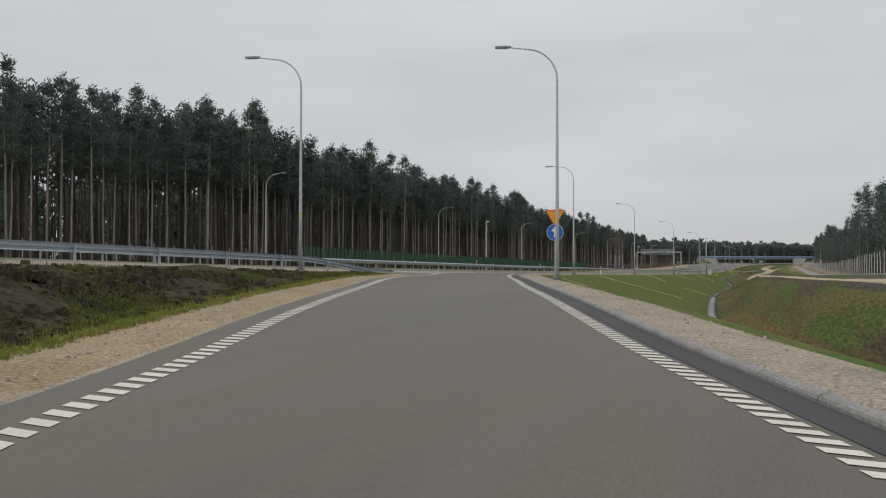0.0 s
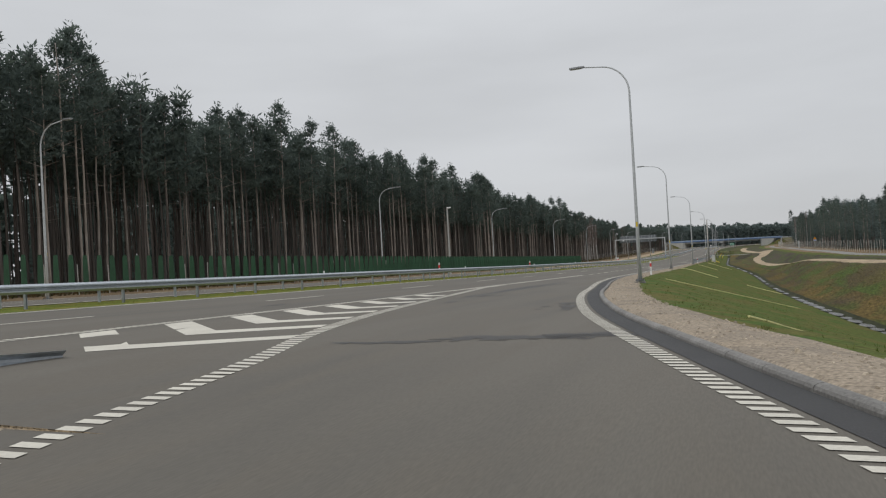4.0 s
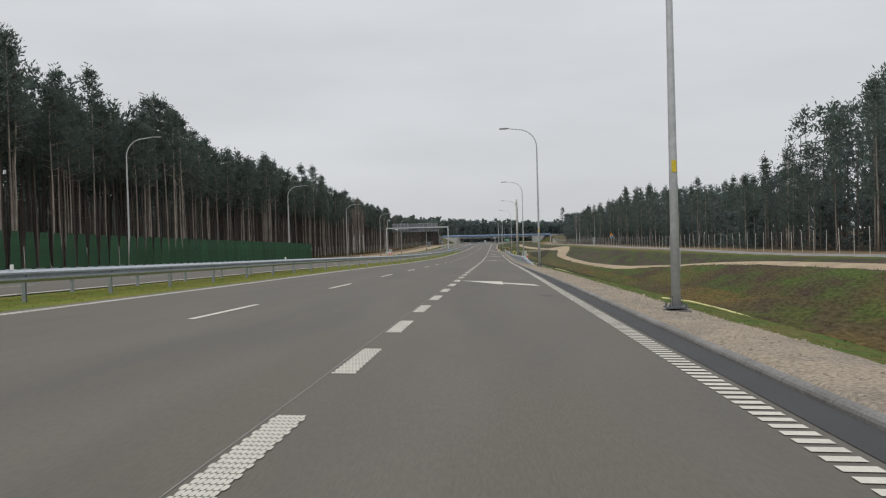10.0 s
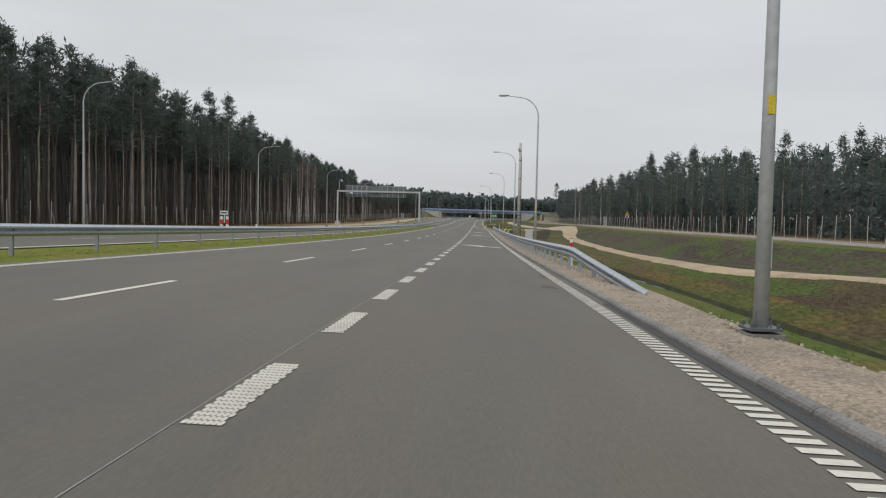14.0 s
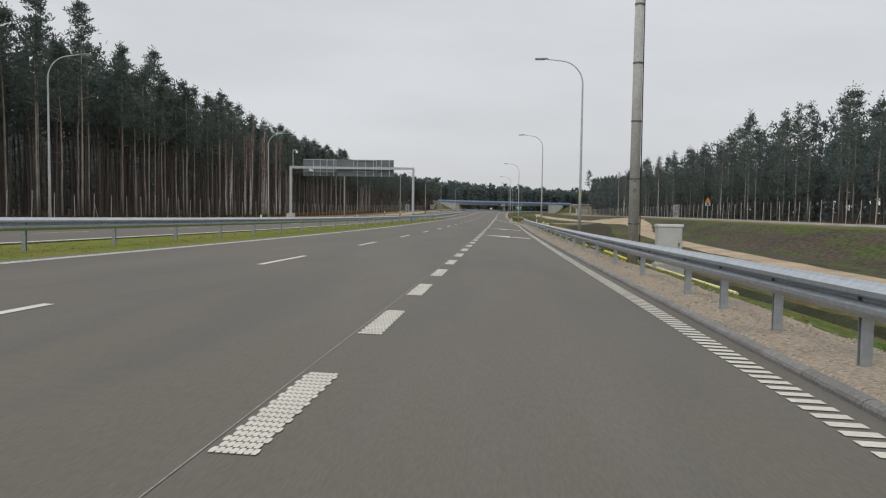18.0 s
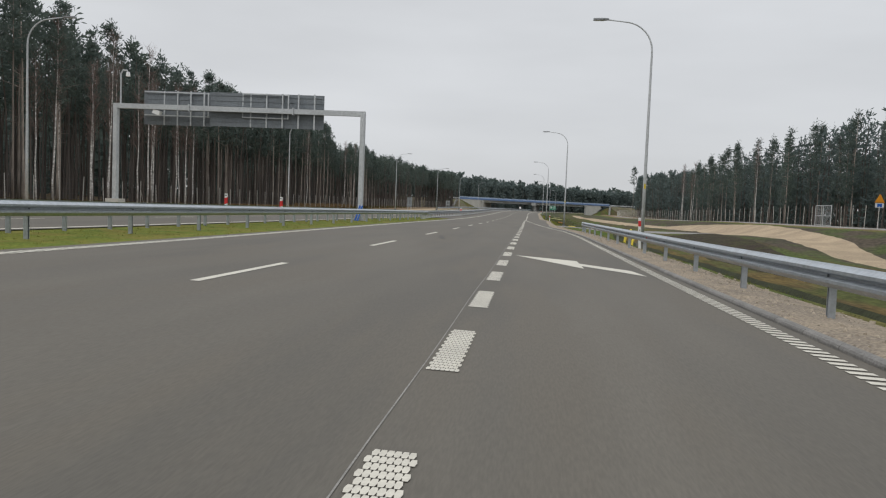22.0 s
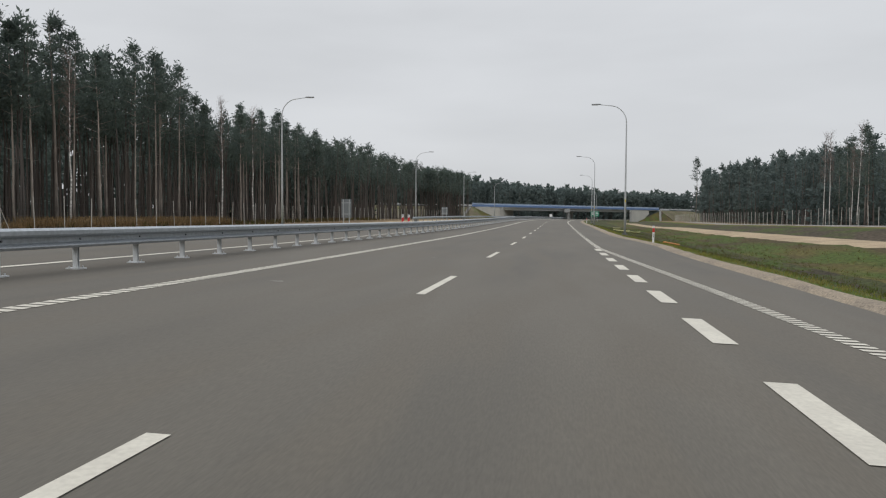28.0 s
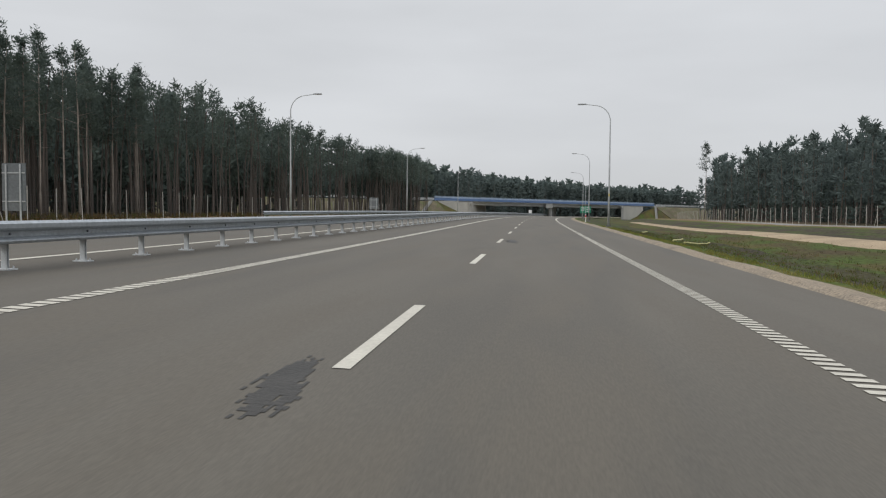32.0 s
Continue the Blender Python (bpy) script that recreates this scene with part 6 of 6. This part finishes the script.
# more added foliage against sky gaps, low in the distant woods
thicket(scatter(250, 620, 900, -88, -52, 0.6, 1.1), NEEDLE_F, "added lower foliage that closes sky gaps in the distant woods", BACK_CROWNS, 0.3)
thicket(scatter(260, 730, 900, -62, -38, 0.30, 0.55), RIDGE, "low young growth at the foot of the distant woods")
# same added backing for the woods past the overpass
thicket(scatter(120, 690, 860, 60, 130, 0.6, 0.9), NEEDLE_F, "added foliage that closes sky gaps in the far forest", BACK_CROWNS, 0.3)

mass("pine_forest", scatter(46, 166, 218, 47, 58, 1.0, 1.14), FINE_CROWNS, NEEDLE, "taller pines that rise behind the fence", 5, 1)
mass("pine_forest", scatter(95, 522, 563, -42, -35.0, 0.90, 1.02, left_height), FINE_CROWNS, NEEDLE, "last pines of the forest before the embankment", 5, 1)
thicket(scatter(40, 535, 565, -44, -38, 0.35, 0.6), NEEDLE_F, "young spruce under the last pines before the embankment")

# birches -----------------------------------------------------------------
def birch_meshes(seed, H):
    rr = random.Random(seed)
    g = Geo()
    path, rad = [], []
    lean = rr.uniform(-0.9, 0.9)
    for i in range(8):
        t = i / 7
        path.append((lean * t + rr.uniform(-0.08, 0.08), rr.uniform(-0.08, 0.08), -0.3 + H * t))
        rad.append(0.115 * (1 - 0.9 * t))
    g.tube(path, rad, 7)
    tw = Geo()
    for i in range(70):
        z = H * rr.uniform(0.42, 0.98)
        a = rr.uniform(0, 6.28)
        L = rr.uniform(0.9, 2.4) * (1.15 - 0.6 * z / H)
        o = Vector((lean * z / H, 0, z))
        e = o + Vector((math.cos(a) * L * 0.6, math.sin(a) * L * 0.6, L * 0.9))
        tw.tube([o, e], [0.022, 0.008], 3, cap=False)
        for k in range(5):
            q = o + (e - o) * rr.uniform(0.3, 1.0)
            tw.tube([q, q + Vector((rr.uniform(-0.6, 0.6), rr.uniform(-0.6, 0.6), rr.uniform(0.0, 0.8)))], [0.010, 0.004], 3, cap=False)
    return g.mesh("trunk", BIRCH, True), tw.mesh("twigs", TWIG)


BIRCHES = [birch_meshes(5 + i, (17.5, 19.0, 16.0)[i]) for i in range(3)]


def birch(u, y, i, s):
    t = thing("birch_tree", Matrix.Translation((u + cx(y), y, gz(u, y))) @ Matrix.Rotation(y, 4, "Z") @ Matrix.Scale(s, 4), "bare white-trunked birch with fine brown twigs", "tree", "birches among the pines")
    for nm, me in zip(("trunk", "twig_crown"), BIRCHES[i]):
        o = new(nm, me)
        o.parent = t


for k, (u, y) in enumerate(((-39.5, 299.4), (-39.8, 301.8), (-38.8, 305.5), (-39.4, 306.8), (-39.0, 308.6), (-39.6, 309.8), (-38.9, 313.6), (-39.2, 316.1), (-39.5, 317.6), (-39.0, 321.8), (-39.4, 323.4), (-39.5, 325.1), (-39.7, 372),
                            (-40.5, 303.5), (-40.2, 311.5), (-40.6, 319.5), (-40.3, 328.5), (-39.5, 397.8), (-39.5, 406.4), (40.8, 432.8), (41.0, 435.5), (40.5, 442.5), (41.0, 447), (41.0, 330), (40.5, 380))):
    birch(u, y, k % 3, 0.72 + 0.16 * ((k * 37) % 10) / 10)

# grass tufts, dry grass, stones ------------------------------------------
def blades(name, places, h, w, m, label, per=5, category="grass"):
    r = np.random.RandomState(len(places))
    c = np.repeat(np.array(places), per, axis=0)
    n = len(c)
    c[:, :2] += r.normal(0, 0.05, (n, 2))
    a = r.uniform(0, 6.28, n)
    hh = h * r.uniform(0.5, 1.3, n)
    d = np.stack([np.cos(a), np.sin(a), 0 * a], 1) * (w / 2)
    lean = np.stack([r.normal(0, 0.35, n) * hh, r.normal(0, 0.35, n) * hh, hh], 1)
    V = np.stack([c - d, c + d, c + lean + d * 0.25, c + lean - d * 0.25], 1).reshape(-1, 3)
    o = new(name, quads_mesh(name, V, m))
    return tagged(o, label, category, kind="stuff")


def field(n, y0, y1, uf0, uf1):
    out = []
    for _ in range(n):
        y = rng.uniform(y0, y1)
        a, b = uf0(y), uf1(y)
        u = a + (b - a) * rng.uniform()
        out.append((u + cx(y), y, gz(u, y) - 0.01))
    return out


blades("median_grass", field(4000, 30, 326, const(-11.6), const(-8.45)), 0.045, 0.014, BLADE_M, "short green and yellowed grass in the median")
blades("verge_grass", field(5500, 30, 320, lambda y: kerb_u(y) + 1.3, lambda y: kerb_u(y) + 1.3 + 0.7 * (ditch_u(y) - kerb_u(y) - 1.6)), 0.05, 0.014, BLADE, "patchy green grass on the slope")
blades("verge_grass", field(2200, 327, 440, lambda y: kerb_u(y) + 0.8, lambda y: kerb_u(y) + 1.5), 0.08, 0.02, BLADE_Y, "yellowed fringe of grass along the shoulder")
blades("verge_grass", field(2600, 327, 440, lambda y: kerb_u(y) + 1.5, lambda y: ditch_u(y) + 2.0), 0.09, 0.025, BLADE, "patchy green grass on the low slope")
blades("verge_stalks", field(1500, 327, 440, lambda y: kerb_u(y) + 1.5, lambda y: ditch_u(y) + 6.0), 0.12, 0.02, DRY, "dry stalks on the low slope", per=4)


def bank_u(y, f):
    """Offset on the earth bank of the gore, from its foot to its crest."""
    b = max(ramp_paved(y), 1.8)
    return b - (1.6 + 2.9 * f) * min(1.0, (b - 1.35) / 7.0)


def lumps(name, places, m, label, category):
    """Irregular clods: a five-sided skirt under a smaller, tilted cap."""
    g = Geo()
    r = random.Random(len(places))
    for x, y, z, s_ in places:
        a, k = r.uniform(0, 6.28), len(g.v)
        dx, dy = r.uniform(-0.25, 0.25) * s_, r.uniform(-0.25, 0.25) * s_
        h = s_ * r.uniform(0.4, 0.85)
        for q in (1.0, r.uniform(0.45, 0.7)):
            for i_ in range(5):
                w = a + 1.2566 * i_ + r.uniform(-0.3, 0.3)
                rr = s_ * q * r.uniform(0.8, 1.15)
                g.v.append(Vector((x + rr * math.cos(w) + (dx if q < 1 else 0), y + rr * math.sin(w) + (dy if q < 1 else 0), z + (h + r.uniform(-0.15, 0.15) * s_ if q < 1 else -0.35 * s_))))
        g.f += [(k + i_, k + (i_ + 1) % 5, k + 5 + (i_ + 1) % 5, k + 5 + i_) for i_ in range(5)] + [tuple(k + 5 + i_ for i_ in range(5))]
    return tagged(new(name, g.mesh(name, m)), label, category, kind="stuff")


clod, weed, fringe, dead = [], [], [], []
for _ in range(9500):
    y = -4 + 40 * rng.uniform()
    f = rng.uniform() ** 1.2
    u = bank_u(y, f)
    p = (u, y, gz(u, y))
    green = 0.9 * noise.noise(Vector((u * 0.5, y * 0.5, 1.3))) + 0.030 * (y - 23)
    if green > rng.uniform(-0.25, 0.25):
        weed.append(p)
    elif rng.uniform() < 0.8:
        clod.append((*p, rng.uniform(0.02, 0.07) if rng.uniform() < 0.86 else rng.uniform(0.07, 0.15)))
    else:
        dead.append(p)
for _ in range(2600):
    y = -4 + 40 * rng.uniform()
    u = bank_u(y, rng.uniform(-0.16, 0.10))
    fringe.append((u, y, gz(u, y)))
lumps("earth_clods", clod, EARTH, "dark clods of dug earth on the bank", "soil")
blades("bank_weeds", weed, 0.075, 0.022, BLADE, "green weeds and grass on the dug bank", per=6)
blades("dead_stalks", dead, 0.13, 0.012, DRY, "dry stalks and roots on the dug bank", per=3)
blades("gore_grass", fringe, 0.06, 0.02, BLADE_Y, "green fringe of grass at the foot of the bank", per=7)
blades("far_bank_grass", field(3600, 45, 200, lambda y: ditch_u(y) + 0.7, lambda y: ditch_u(y) + bank_w(y) + 2.0), 0.07, 0.022, DRY, "tufts of yellowed grass on the bank past the ditch")
blades("far_bank_grass", field(2400, 45, 210, lambda y: ditch_u(y) + 1.5, lambda y: ditch_u(y) + bank_w(y) + 4.0), 0.07, 0.022, BLADE, "tufts of green grass on the bank past the ditch")
blades("straw_grass", field(1500, 366, 396, const(-40.5), const(-36.8)), 0.75, 0.05, STRAW, "tall straw-coloured grass before the forest")
blades("straw_grass", field(900, 335, 366, const(-40.5), const(-37.5)), 0.5, 0.05, STRAW, "tall straw-coloured grass before the forest")
blades("forest_edge_grass", field(4000, 30, 460, const(-41), const(-36)), 0.45, 0.06, DRY, "tall dry grass before the forest")

stones = []
for _ in range(10500):
    y = rng.uniform(-8, 322)
    if y < 36 and rng.uniform() < 0.5:
        u = ramp_paved(y) - 0.05 - min(abs(rng.normal(0, 0.55)), 1.3) * min(1.0, (max(ramp_paved(y), 1.8) - 1.35) / 7.0)
    else:
        u = kerb_u(y) + 0.12 + 1.30 * rng.uniform() ** 0.8
    stones.append((u + cx(y), y, gz(u, y), rng.uniform(0.012, 0.030) if rng.uniform() < 0.97 else rng.uniform(0.03, 0.055)))
lumps("gravel_stones", stones, STONE, "loose beige crushed stone along the kerb", "gravel")
